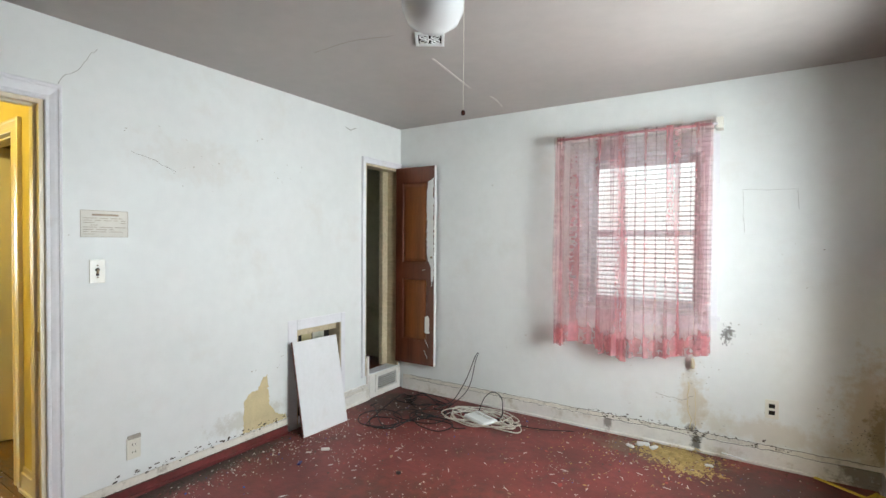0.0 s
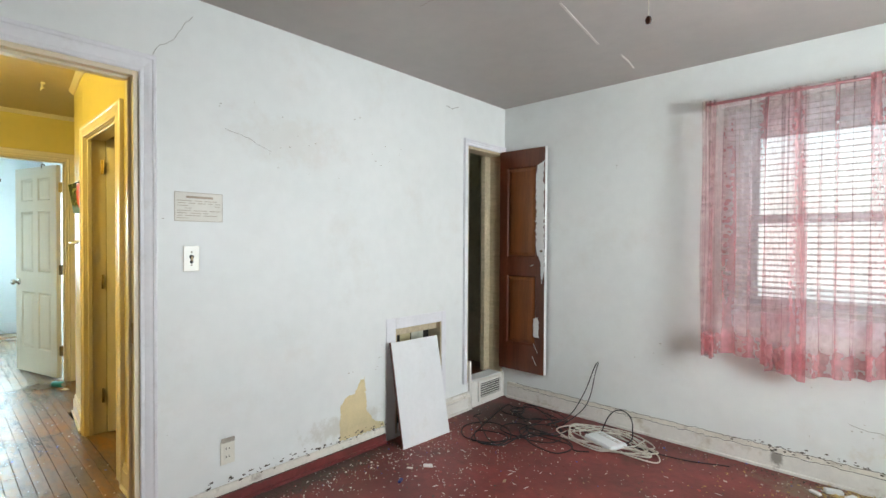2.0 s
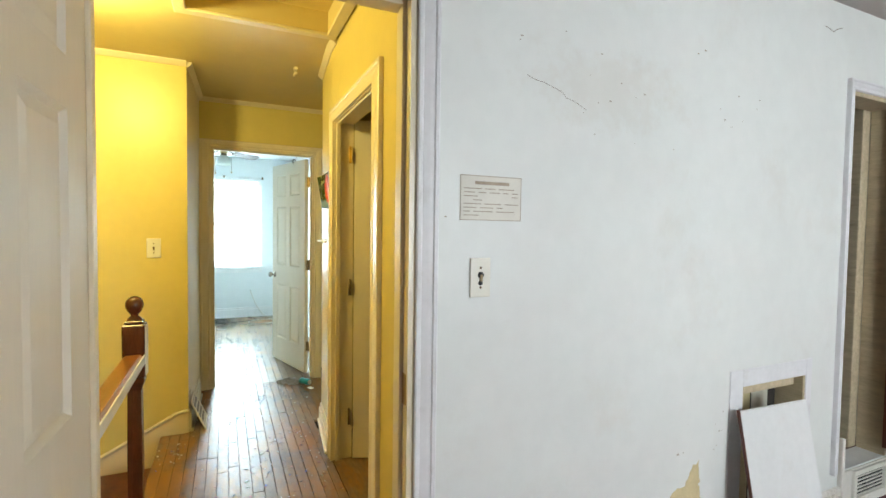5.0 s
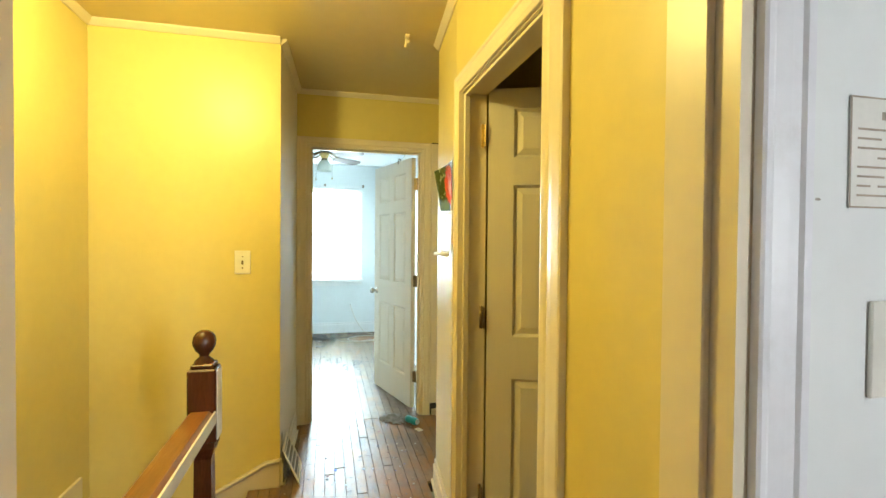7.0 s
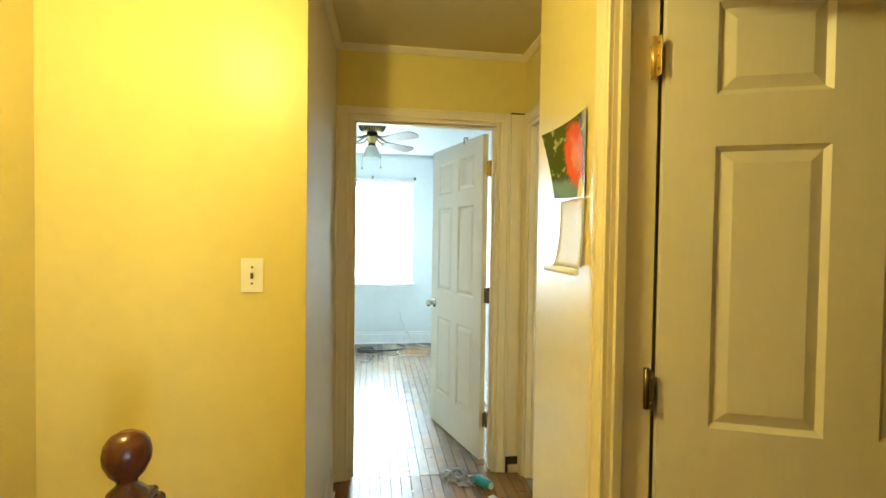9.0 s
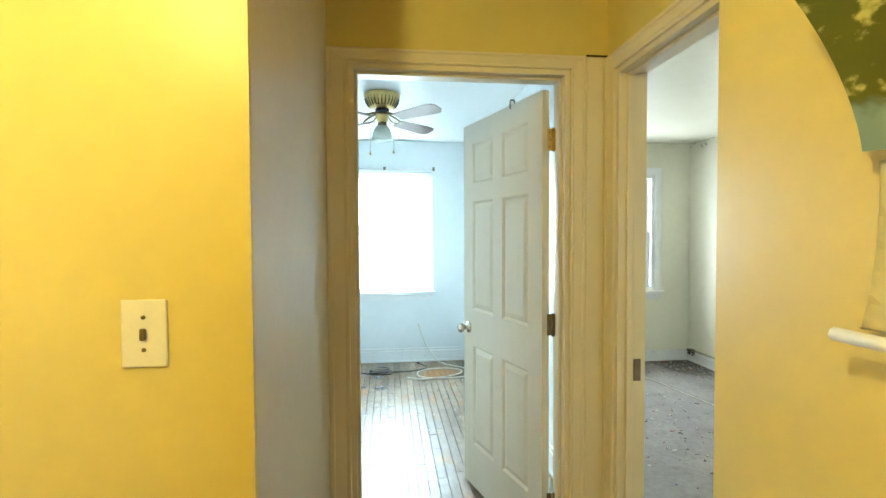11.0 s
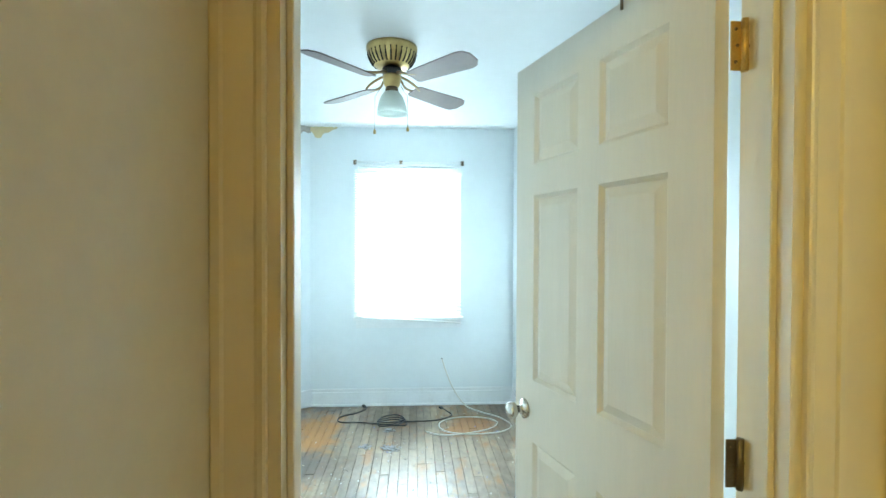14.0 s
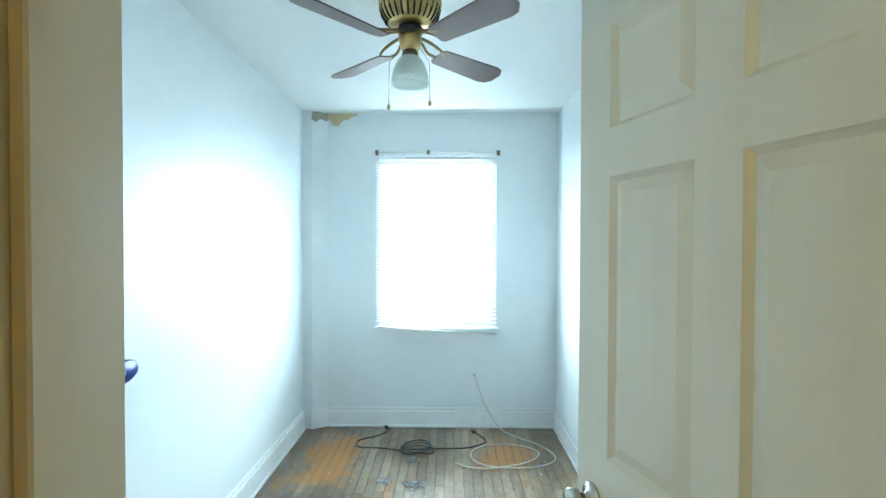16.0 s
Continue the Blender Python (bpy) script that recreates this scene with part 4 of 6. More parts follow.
def blind(m, w, top, bottom, tilt, label, sag=0.0, pitch=0.021):
    b = thing("window_blind", m, label, "blind")
    part("headrail", boxes((0, -0.02, top - 0.03, w, 0.015, top), bevel=0.002), M["slat"], b)
    count = int((top - 0.04 - bottom - 0.02) / pitch)
    base = bmesh.new()
    sw = pitch * 0.58
    v = [[base.verts.new((x, y, z)) for x in (0.004, w - 0.004)] for y, z in ((-sw, -0.0012), (0, 0.0018), (sw, -0.0012))]
    v2 = [[base.verts.new((x, y, z - 0.0007)) for x in (0.004, w - 0.004)] for y, z in ((-sw, -0.0012), (0, 0.0018), (sw, -0.0012))]
    for s in (v, v2):
        for i in range(2):
            base.faces.new((s[i][0], s[i][1], s[i + 1][1], s[i + 1][0]))
    for i in (0, 2):
        base.faces.new((v[i][0], v[i][1], v2[i][1], v2[i][0]))
    bmesh.ops.recalc_face_normals(base, faces=base.faces)
    me = mesh_of("slat", base, M["slat"])
    rnd = random.Random(int(w * 1000))
    for i in range(count):
        ob = new("slat", me)
        ob.parent = b
        z = top - 0.045 - i * pitch
        low = max(0, (i - count * 0.9) / (count * 0.1))
        ob.matrix_basis = pose(0, 0, z + low * 0.3 * sag * 0, tilt + rnd.uniform(-2, 2), low * sag * 3 + rnd.uniform(-0.15, 0.15), 0)
    part("bottom_rail", boxes((0, -0.012, -0.006, w, 0.012, 0.006), bevel=0.002), M["slat"], b, m=pose(0, 0, bottom, 0, sag * 3, 0))
    for x in (0.1, w / 2, w - 0.1):
        part("ladder_cord", tube([(x, -0.014, top - 0.03), (x, -0.014, bottom)], 0.0012, 4), M["cordw"], b)
    return b


bl = blind(pose(-1.09, XN - 0.045, 0), 0.95, 2.16, 0.94, 14, "white slatted blind, partly open, behind the curtain", pitch=0.032)
b2 = blind(pose(RW + 0.05, 0.10, 0, 0, 0, 90), 0.93, 2.06, 0.79, 24, "white slatted blind sagging at its lower corner", sag=1.2)
part("wand", tube([(0.66, -0.03, 1.03), (0.65, -0.03, 0.93)], 0.004), M["brown"], b2, "gray tilt wand end")

# curtain rod brackets in the far bedroom
for y in (0.10, 0.50, 1.04):
    k = tagged(part("curtain_bracket", boxes((0, -0.008, -0.012, 0.03, 0.008, 0.012), (0, -0.014, -0.02, 0.004, 0.014, 0.02), bevel=0.001), M["darkmetal"]), "small dark curtain bracket above the window", "bracket", "brackets above the window")
    k.matrix_basis = pose(RW, y, 2.135)
k = tagged(part("curtain_rod", tube([(0.02, 0, 0), (0.02, 0.95, 0)], 0.004), M["slat"]), "thin white curtain rod above the window", "curtain rod")
k.matrix_basis = pose(RW + 0.003, 0.10, 2.135)

# pink curtain, two panels
cu = thing("curtain", pose(0, XN - 0.10, 0), "sheer pink lace curtain, two gathered panels on a rod", "curtain")


def curtain_panel(x0, x1, folds, b0, b1, b2, seed, dy):
    rnd = random.Random(seed)
    nx, nz = 150, 26
    bm = bmesh.new()
    uv = bm.loops.layers.uv.new("UVMap")
    ph = [rnd.uniform(0, 6.3) for _ in range(4)]
    grid = []
    for j in range(nz + 1):
        v = j / nz
        row = []
        for i in range(nx + 1):
            u = i / nx
            bot = b0 + (b1 - b0) * u + b2 * math.sin(math.pi * u)
            z = bot + (2.168 - bot) * v
            amp = 0.012 + 0.022 * (1 - v)
            y = dy + amp * (math.sin(folds * 6.28 * u + ph[0] + 0.5 * math.sin(3 * v + ph[1])) + 0.5 * math.sin(folds * 13.1 * u + ph[2]) * (0.4 + v))
            x = x0 + (x1 - x0) * u
            env = math.sin(math.pi * u) ** 0.5
            x += env * (0.018 * math.sin(folds * 6.28 * 1.7 * u + ph[3]) + 0.012 * math.sin(folds * 6.28 * 3.1 * u + ph[1])) * (0.45 + 0.55 * math.sin(2 + 3 * v + 4 * u) ** 2)
            if v > 0.96:
                y = dy + 0.008 * math.sin(90 * u)
            row.append((bm.verts.new((x, y, z)), (u * (x1 - x0) * 1.9, v)))
        grid.append(row)
    for j in range(nz):
        for i in range(nx):
            q = (grid[j][i], grid[j][i + 1], grid[j + 1][i + 1], grid[j + 1][i])
            f = bm.faces.new([k[0] for k in q])
            f.smooth = True
            for lp, k in zip(f.loops, q):
                lp[uv].uv = k[1]
    part("panel", bm, M["lace"], cu)


curtain_panel(-1.165, -0.66, 4, 0.64, 0.55, 0.05, 1, 0.0)
curtain_panel(-0.84, -0.145, 6, 0.59, 0.69, -0.03, 2, -0.022)
curtain_panel(-1.168, -1.10, 2, 0.64, 0.62, 0.0, 3, -0.035)
curtain_panel(-0.24, -0.140, 2, 0.66, 0.68, 0.0, 4, -0.040)
part("rod", tube([(-1.155, 0.0, 2.148), (-0.12, 0.0, 2.148)], 0.007), M["trim1"], cu, "thin white curtain rod")
part("heading", tube([(-1.155, -0.012, 2.15), (-0.15, -0.012, 2.146)], 0.009, 8), M["lace"], cu)
part("bracket", boxes((-0.13, 0.0, 2.12, -0.09, 0.10, 2.19), bevel=0.003), M["plate"], cu, "white rod bracket")
part("bracket", boxes((-1.18, 0.0, 2.13, -1.16, 0.10, 2.18), bevel=0.003), M["plate"], cu, "white rod bracket")
tg = thing("blind_cord_tassel", pose(-0.245, XN - 0.035, 0.0), "wooden cord pull hanging below the curtain", "cord pull")
part("cord", tube([(0, 0, 0.62), (0, 0, 1.0)], 0.0018, 4), M["cordw"], tg)
part("pull", lathe([(0, 0.555), (0.012, 0.555), (0.013, 0.60), (0.007, 0.622), (0, 0.624)], 10), M["rawwood"], tg)

# ---- first bedroom things ----
globe = thing("ceiling_lamp", pose(-0.88, 1.518, 0), "white opal glass globe lamp with a pull cord", "ceiling lamp")
part("shade", lathe([(0.0, 2.12), (0.05, 2.125), (0.088, 2.15), (0.107, 2.19), (0.110, 2.225), (0.10, 2.27), (0.072, 2.305), (0.055, 2.32)], 28), M["opal"], globe)
part("holder", lathe([(0.056, 2.315), (0.062, 2.32), (0.062, 2.35), (0.03, 2.365), (0.02, 2.38), (0.02, 2.42), (0.06, 2.425), (0.065, 2.44), (0, 2.44)], 24), M["plastic"], globe)
part("thumb_screw", lathe([(0, 0), (0.011, 0.0), (0.012, 0.014), (0, 0.016)], 10, pose(0.08, 0.01, 2.235, 0, 60)), M["mahog"], globe)
part("pull_cord", tube([(0.118, 0.01, 2.30), (0.118, 0.01, 1.835)], 0.0013, 4), M["cordw"], globe)
part("bob", lathe([(0, 0), (0.006, 0.002), (0.008, 0.01), (0.004, 0.018), (0, 0.02)], 8, pose(0.118, 0.01, 1.815)), M["mahog"], globe, "small dark cord bob")

vent = thing("ceiling_vent", pose(-1.35, 2.185, CEIL, 180, 0, 33), "small square filigree ceiling vent", "vent")
bm = boxes((-0.075, -0.075, 0, -0.06, 0.075, 0.012), (0.06, -0.075, 0, 0.075, 0.075, 0.012), (-0.06, -0.075, 0, 0.06, -0.06, 0.012), (-0.06, 0.06, 0, 0.06, 0.075, 0.012), bevel=0.002)
part("frame", bm, M["plastic"], vent)
bm = bmesh.new()
for sx in (-1, 1):
    for sy in (-1, 1):
        tube([(sx * 0.03 + 0.022 * math.cos(a), sy * 0.03 + 0.022 * math.sin(a), 0.006) for a in np.linspace(0, 5.6, 14)], 0.004, 5, bm)
tube([(-0.06, -0.06, 0.006), (0.06, 0.06, 0.006)], 0.003, 5, bm)
tube([(-0.06, 0.06, 0.006), (0.06, -0.06, 0.006)], 0.003, 5, bm)
part("grille", bm, M["plastic"], vent)
part("backing", boxes((-0.06, -0.06, 0.0, 0.06, 0.06, 0.002)), M["hole"], vent)

# leaning access panel
fr = thing("access_frame", pose(XW, 0, 0), "white frame of an access hole in the wall", "access panel frame", kind="structure")
part("frame", boxes((0, 2.41, 0.0, 0.005, 2.493, 0.803), (0, 2.942, 0.12, 0.005, 2.987, 0.803), (0, 2.493, 0.728, 0.005, 2.942, 0.803), bevel=0.002), M["trim1"], fr)
part("lining", boxes((-0.12, 2.4931, 0.03, 0.0, 2.505, 0.728), (-0.12, 2.928, 0.03, 0.0, 2.9419, 0.728), (-0.12, 2.505, 0.675, -0.04, 2.928, 0.727)), M["rawwood"], fr)
part("cavity", boxes((-0.15, 2.3, 0.0, -0.121, 3.0, 0.8)), M["hole"], fr)
ap = thing("access_panel", pose(XW + 0.175, 2.375, 0.0, 0, -11.5, -3), "loose white board leaning over the access hole", "board")
part("board", boxes((-0.008, 0.03, 0.0, 0.006, 0.44, 0.665), bevel=0.002), M["board"], ap)
part("edge", boxes((-0.0085, 0.025, 0.01, 0.004, 0.0299, 0.67)), M["brown"], ap, "dark brown board edge")

# floor register under the closet door
vr = thing("floor_register", pose(XW, 3.32, 0.0), "white louvred wall register with peeling paint", "vent")
part("body", boxes((0.0, -0.04, 0.0, 0.012, 0.395, 0.205), bevel=0.003), M["base1w"], vr)
part("opening", boxes((0.011, 0.06, 0.06, 0.0135, 0.325, 0.175)), M["hole"], vr)
for i in range(6):
    part("slat", boxes((0.012, 0.06, 0.065 + i * 0.0185, 0.019, 0.325, 0.071 + i * 0.0185), bevel=0.001), M["base1w"], vr)
part("rim", boxes((0.012, 0.035, 0.175, 0.026, 0.35, 0.20), (0.012, 0.035, 0.035, 0.026, 0.35, 0.06), (0.012, 0.035, 0.06, 0.026, 0.06, 0.175), (0.012, 0.325, 0.06, 0.026, 0.35, 0.175), bevel=0.002), M["base1w"], vr)
sc = tagged(part("trim_scrap", boxes((0, 0.0, 0.0, 0.022, 0.022, 0.26), (0, -0.29, 0.0, 0.02, 0.0, 0.022), bevel=0.003), M["base1w"]), "broken white trim moulding", "trim", kind="structure")
sc.matrix_basis = pose(XW, 3.245, 0.12)


def wall_plate(m, kind_, label, w=0.07, h=0.115):
    p = thing("light_switch" if kind_ == "switch" else "outlet", m, label, "switch" if kind_ == "switch" else "outlet")
    part("plate", boxes((-w / 2, 0, -h / 2, w / 2, 0.006, h / 2), bevel=0.002), M["plate"], p)
    if kind_ == "switch":
        part("toggle", boxes((-0.005, 0.006, -0.012, 0.005, 0.014, 0.010), bevel=0.002), M["darkmetal"], p)
        for z in (-0.03, 0.03):
            part("screw", lathe([(0, 0.002), (0.004, 0.002), (0.004, 0)], 8, pose(0, 0.006, z, -90)), M["darkmetal"], p)
    else:
        for z in (-0.021, 0.021):
            part("socket", boxes((-0.016, 0.0055, z - 0.013, 0.016, 0.0075, z + 0.013), bevel=0.001), M["plate"] if kind_ == "outlet" else M["hole"], p)
            if kind_ == "outlet":
                part("slot", boxes((-0.009, 0.0073, z - 0.005, -0.006, 0.0082, z + 0.005), (0.006, 0.0073, z - 0.005, 0.009, 0.0082, z + 0.005)), M["hole"], p)
    return p


sw = wall_plate(pose(XW, 1.222, 1.226, 0, 0, -90), "switch", "ivory switch plate with worn black push button", w=0.07, h=0.12)
part("button", lathe([(0, 0.006), (0.009, 0.006), (0.01, 0)], 12, pose(0, 0.006, 0.008, -90)), M["black"], sw)
part("button", lathe([(0, 0.003), (0.007, 0.003), (0.008, 0)], 12, pose(0, 0.006, -0.016, -90)), M["black"], sw)
ol = wall_plate(pose(XW, 1.387, 0.262, 0, 0, -90), "outlet", "white wall outlet with a torn upper edge")
part("torn_paper", boxes((-0.035, 0.0, 0.05, 0.03, 0.010, 0.072), bevel=0.002), M["smudge"], ol)
wall_plate(pose(0.193, XN, 0.36, 0, 0, 180), "black", "white plate with two black sockets", w=0.07, h=0.115)
wall_plate(pose(JX, 0.099, 1.230, 0, 0, -90), "switch", "cream toggle switch plate on the yellow wall", w=0.08, h=0.125)

pn = thing("wall_notice", pose(XW + 0.001, 1.150, 1.400), "faded torn notice with brown lines of print", "notice")
part("sheet", boxes((0, 0, 0, 0.0012, 0.215, 0.135)), M["paper"], pn)
bm = bmesh.new()
rnd = random.Random(5)
box(bm, 0.0012, 0.05, 0.108, 0.0018, 0.17, 0.118)
for i in range(8):
    y = 0.012
    while y < 0.19:
        w_ = rnd.uniform(0.02, 0.07)
        if rnd.random() < 0.8:
            box(bm, 0.0012, y, 0.014 + i * 0.0115, 0.0017, min(y + w_, 0.203), 0.0165 + i * 0.0115)
        y += w_ + 0.012
box(bm, 0.0012, 0.0, 0.0, 0.0018, 0.215, 0.002)
box(bm, 0.0012, 0.0, 0.133, 0.0018, 0.215, 0.135)
box(bm, 0.0012, 0.0, 0.002, 0.0018, 0.002, 0.133)
box(bm, 0.0012, 0.213, 0.002, 0.0018, 0.215, 0.133)
part("print", bm, mat("faded_brown_ink", (0.40, 0.33, 0.25), 0.8, var=0.2, scale=40), pn, "faded brown lines of print")

# ---- stains, cracks and scuffs on the walls ----
from mathutils.geometry import tessellate_polygon

def ragged(name, pts, at, material, label, category, seed=1, jag=0.006, thick=0.0012, parent=None):
    """A thin ragged patch. pts: corners (u, v); at: its pose, u along x and v along z, proud along -y."""
    rnd = random.Random(seed)
    out = []
    for i, p in enumerate(pts):
        q = pts[(i + 1) % len(pts)]
        n_ = max(2, int(math.dist(p, q) / 0.012))
        for k in range(n_):
            t = k / n_
            out.append((p[0] + (q[0] - p[0]) * t + rnd.gauss(0, jag), p[1] + (q[1] - p[1]) * t + rnd.gauss(0, jag)))
    bm = bmesh.new()
    lo = [bm.verts.new((u, 0, v)) for u, v in out]
    hi = [bm.verts.new((u, -thick, v)) for u, v in out]
    for tri in tessellate_polygon([[Vector((u, v, 0)) for u, v in out]]):
        bm.faces.new([hi[k] for k in tri])
    for i in range(len(out)):
        j = (i + 1) % len(out)
        bm.faces.new((lo[i], lo[j], hi[j], hi[i]))
    bmesh.ops.recalc_face_normals(bm, faces=bm.faces)
    ob = part(name, bm, material, parent)
    ob.matrix_basis = at
    return tagged(ob, label, category) if not parent else ob


WESTW = lambda y, z: pose(XW, y, z, 0, 0, 90)        # patches on the west wall: u runs to +y
NORTHW = lambda x, z: pose(x, XN, z, 0, 0, 0)
ragged("bare_plaster", [(-0.01, 0.11), (0.0, 0.31), (0.03, 0.36), (0.10, 0.38), (0.145, 0.45), (0.175, 0.46), (0.185, 0.38), (0.195, 0.25), (0.25, 0.17), (0.33, 0.14), (0.345, 0.108)], WESTW(2.06, 0.0), M["bare"],
       "bare tan plaster where the white paint has peeled", "peeled patch", 3, 0.003)


def marks(name, spots, material, label, seed, at, size=(0.004, 0.02)):
    """Small flecks scattered round the given spots (u, v, spread, count), one joined mesh."""
    rnd = random.Random(seed)
    bm = bmesh.new()
    for u, v, s, c in spots:
        for _ in range(c):
            a, b_ = u + rnd.gauss(0, s), v + rnd.gauss(0, s * 0.6)
            r = rnd.uniform(*size)
            n_ = rnd.randint(5, 8)
            vs = [bm.verts.new((a + r * rnd.uniform(0.4, 1) * math.cos(math.tau * k / n_), -0.0008, b_ + 0.5 * r * rnd.uniform(0.4, 1) * math.sin(math.tau * k / n_))) for k in range(n_)]
            bm.faces.new(vs)
    bmesh.ops.recalc_face_normals(bm, faces=bm.faces)
    ob = part(name, bm, material)
    ob.matrix_basis = at
    return tagged(ob, label, "wall marks", kind="stuff")


marks("wall_scuffs", [(1.35, 1.97, 0.01, 2), (1.78, 1.88, 0.08, 4), (1.65, 1.80, 0.12, 4), (2.02, 1.68, 0.02, 1), (1.85, 1.68, 0.02, 1), (2.40, 1.86, 0.07, 9), (2.2, 2.06, 0.02, 2), (1.5, 1.95, 0.10, 2), (2.75, 0.45, 0.02, 4),
                      (1.11, 0.42, 0.01, 1), (1.10, 1.40, 0.01, 1), (2.25, 0.58, 0.06, 7), (2.12, 0.50, 0.02, 4)], M["smudge"], "small dark scuffs and nail holes on the white wall", 21, WESTW(0, 0), (0.003, 0.009))
marks("wall_scuffs", [(-2.0, 1.48, 0.02, 1), (-1.75, 1.85, 0.03, 2), (-1.5, 0.55, 0.10, 4), (-0.25, 0.50, 0.10, 14), (-0.15, 0.83, 0.03, 12), (0.10, 0.90, 0.2, 6), (0.45, 0.40, 0.06, 8), (-0.5, 0.30, 0.2, 8), (0.0, 0.25, 0.2, 8), (0.3, 1.3, 0.1, 4)],
      M["smudge"], "small dark scuffs low on the white wall", 22, NORTHW(0, 0), (0.003, 0.010))
marks("mould", [(0.66, 0.30, 0.03, 60), (0.62, 0.21, 0.05, 50)], M["grime"], "black mould spreading up the wall corner", 23, NORTHW(0, 0), (0.0015, 0.006))
marks("mould", [(-3.69, 0.25, 0.02, 140), (-3.62, 0.18, 0.05, 120), (-3.70, 0.5, 0.012, 90)], M["grime"], "black mould at the foot of the wall corner", 24, pose(XE, 0, 0, 0, 0, -90), (0.0015, 0.006))
marks("baseboard_grime", [(-0.222, 0.125, 0.02, 16), (-0.80, 0.12, 0.015, 10), (-0.22, 0.08, 0.015, 14)], M["grime"], "dark gray grime blotches on the baseboard", 25, pose(0, XN - 0.019, 0), (0.004, 0.016))
marks("baseboard_grime", [(1.3 + 0.09 * i, 0.122, 0.02, 6) for i in range(13)], M["grime"], "dark grime along the top of the baseboard", 26, pose(XW + 0.011, 0, 0, 0, 0, 90), (0.004, 0.016))
marks("baseboard_grime", [(-1.0 + 0.06 * i, 0.133, 0.02, 5) for i in range(22)], M["grime"], "dark grime along the top of the baseboard", 27, pose(0, XN - 0.011, 0), (0.003, 0.013))
marks("flaking_spots", [(-4.98 + 0.0, 0, 0, 0), (0.6, 0.86, 0.02, 8), (0.62, 0.75, 0.025, 12)], M["yellow"], "flaking spots on the yellow wall", 28, pose(JX + 0.001, -0.92, 0, 0, 0, 90), (0.003, 0.008))


def crack(name, keys, at, label, r=0.0016, seed=4, material=None):
    rnd = random.Random(seed)
    pts = []
    for p, q in zip(keys, keys[1:]):
        n_ = max(2, int(math.dist(p, q) / 0.02))
        for k in range(n_):
            t = k / n_
            pts.append((p[0] + (q[0] - p[0]) * t + rnd.gauss(0, 0.003), 0, p[1] + (q[1] - p[1]) * t + rnd.gauss(0, 0.003)))
    pts.append((keys[-1][0], 0, keys[-1][1]))
    ob = part(name, tube(pts, r, 4), material or M["crack"])
    ob.matrix_basis = at
    return tagged(ob, label, "crack")


crack("wall_crack", [(1.065, 2.128), (1.09, 2.18), (1.15, 2.22), (1.19, 2.30), (1.23, 2.35)], WESTW(0, 0), "jagged plaster crack above the door corner", 0.0009)
crack("wall_crack", [(2.98, 2.32), (3.05, 2.30), (3.12, 2.33)], WESTW(0, 0), "short plaster crack above the closet", seed=6)
crack("wall_crack", [(1.38, 1.86), (1.50, 1.83), (1.62, 1.78)], WESTW(0, 0), "thin hairline crack in white plaster", 0.0008, seed=7)
crack("wall_crack", [(-0.48, 0.34), (-0.30, 0.32), (-0.24, 0.36)], NORTHW(0, 0), "thin crack below the curtain", 0.001, seed=8)
crack("drip_stain", [(-0.27, 0.45), (-0.275, 0.30), (-0.25, 0.20), (-0.26, 0.13)], NORTHW(0, 0), "brown drip stain below the curtain", 0.003, seed=9, material=M["bare"])
crack("drip_stain", [(-0.23, 0.42), (-0.225, 0.25), (-0.235, 0.13)], NORTHW(0, 0), "brown drip stain below the curtain", 0.002, seed=10, material=M["bare"])
crack("ceiling_crack", [(0, 0), (0.25, 0.10), (0.5, 0.12)], pose(-2.0, 2.0, CEIL - 0.0005, 90, 0, 20), "faint thin crack across the ceiling", 0.0009, seed=12)
ob = tagged(part("ceiling_tape", boxes((-0.006, 0, -0.003, 0.006, 0.56, 0.0)), M["tape"]), "loose paper tape on the ceiling joint", "tape")
ob.matrix_basis = pose(-1.49, 2.42, CEIL, -0.4, 0, 7)
ob = tagged(part("ceiling_tape", tube(smooth_path([(0, 0, 0), (0.0, 0.10, -0.012), (0.0, 0.17, -0.035)], 5), 0.006, 4), M["tape"]), "curled end of loose ceiling tape", "tape")
ob.matrix_basis = pose(-1.53, 3.22, CEIL, 0, 0, -4)
for k_, (z_, s_) in enumerate(((0.103, 31), (0.131, 32))):
    crack("baseboard_gap", [(-2.6, z_), (-1.2, z_), (-0.3, z_), (0.70, z_)], pose(0, XN - 0.018 + 0.008 * k_, 0), "dark uneven gap along the baseboard top", 0.0016, s_, M["grime"])
crack("baseboard_gap", [(1.11, 0.062), (1.8, 0.060), (2.40, 0.062)], pose(XW + 0.018, 0, 0, 0, 0, 90), "dark uneven gap under the baseboard cap", 0.0018, 34, M["grime"])
crack("wall_patch_line", [(0.03, 1.45), (0.02, 1.728), (0.30, 1.722), (0.31, 1.60)], NORTHW(0, 0), "faint pencil line of a patched rectangle", 0.0006, 36)
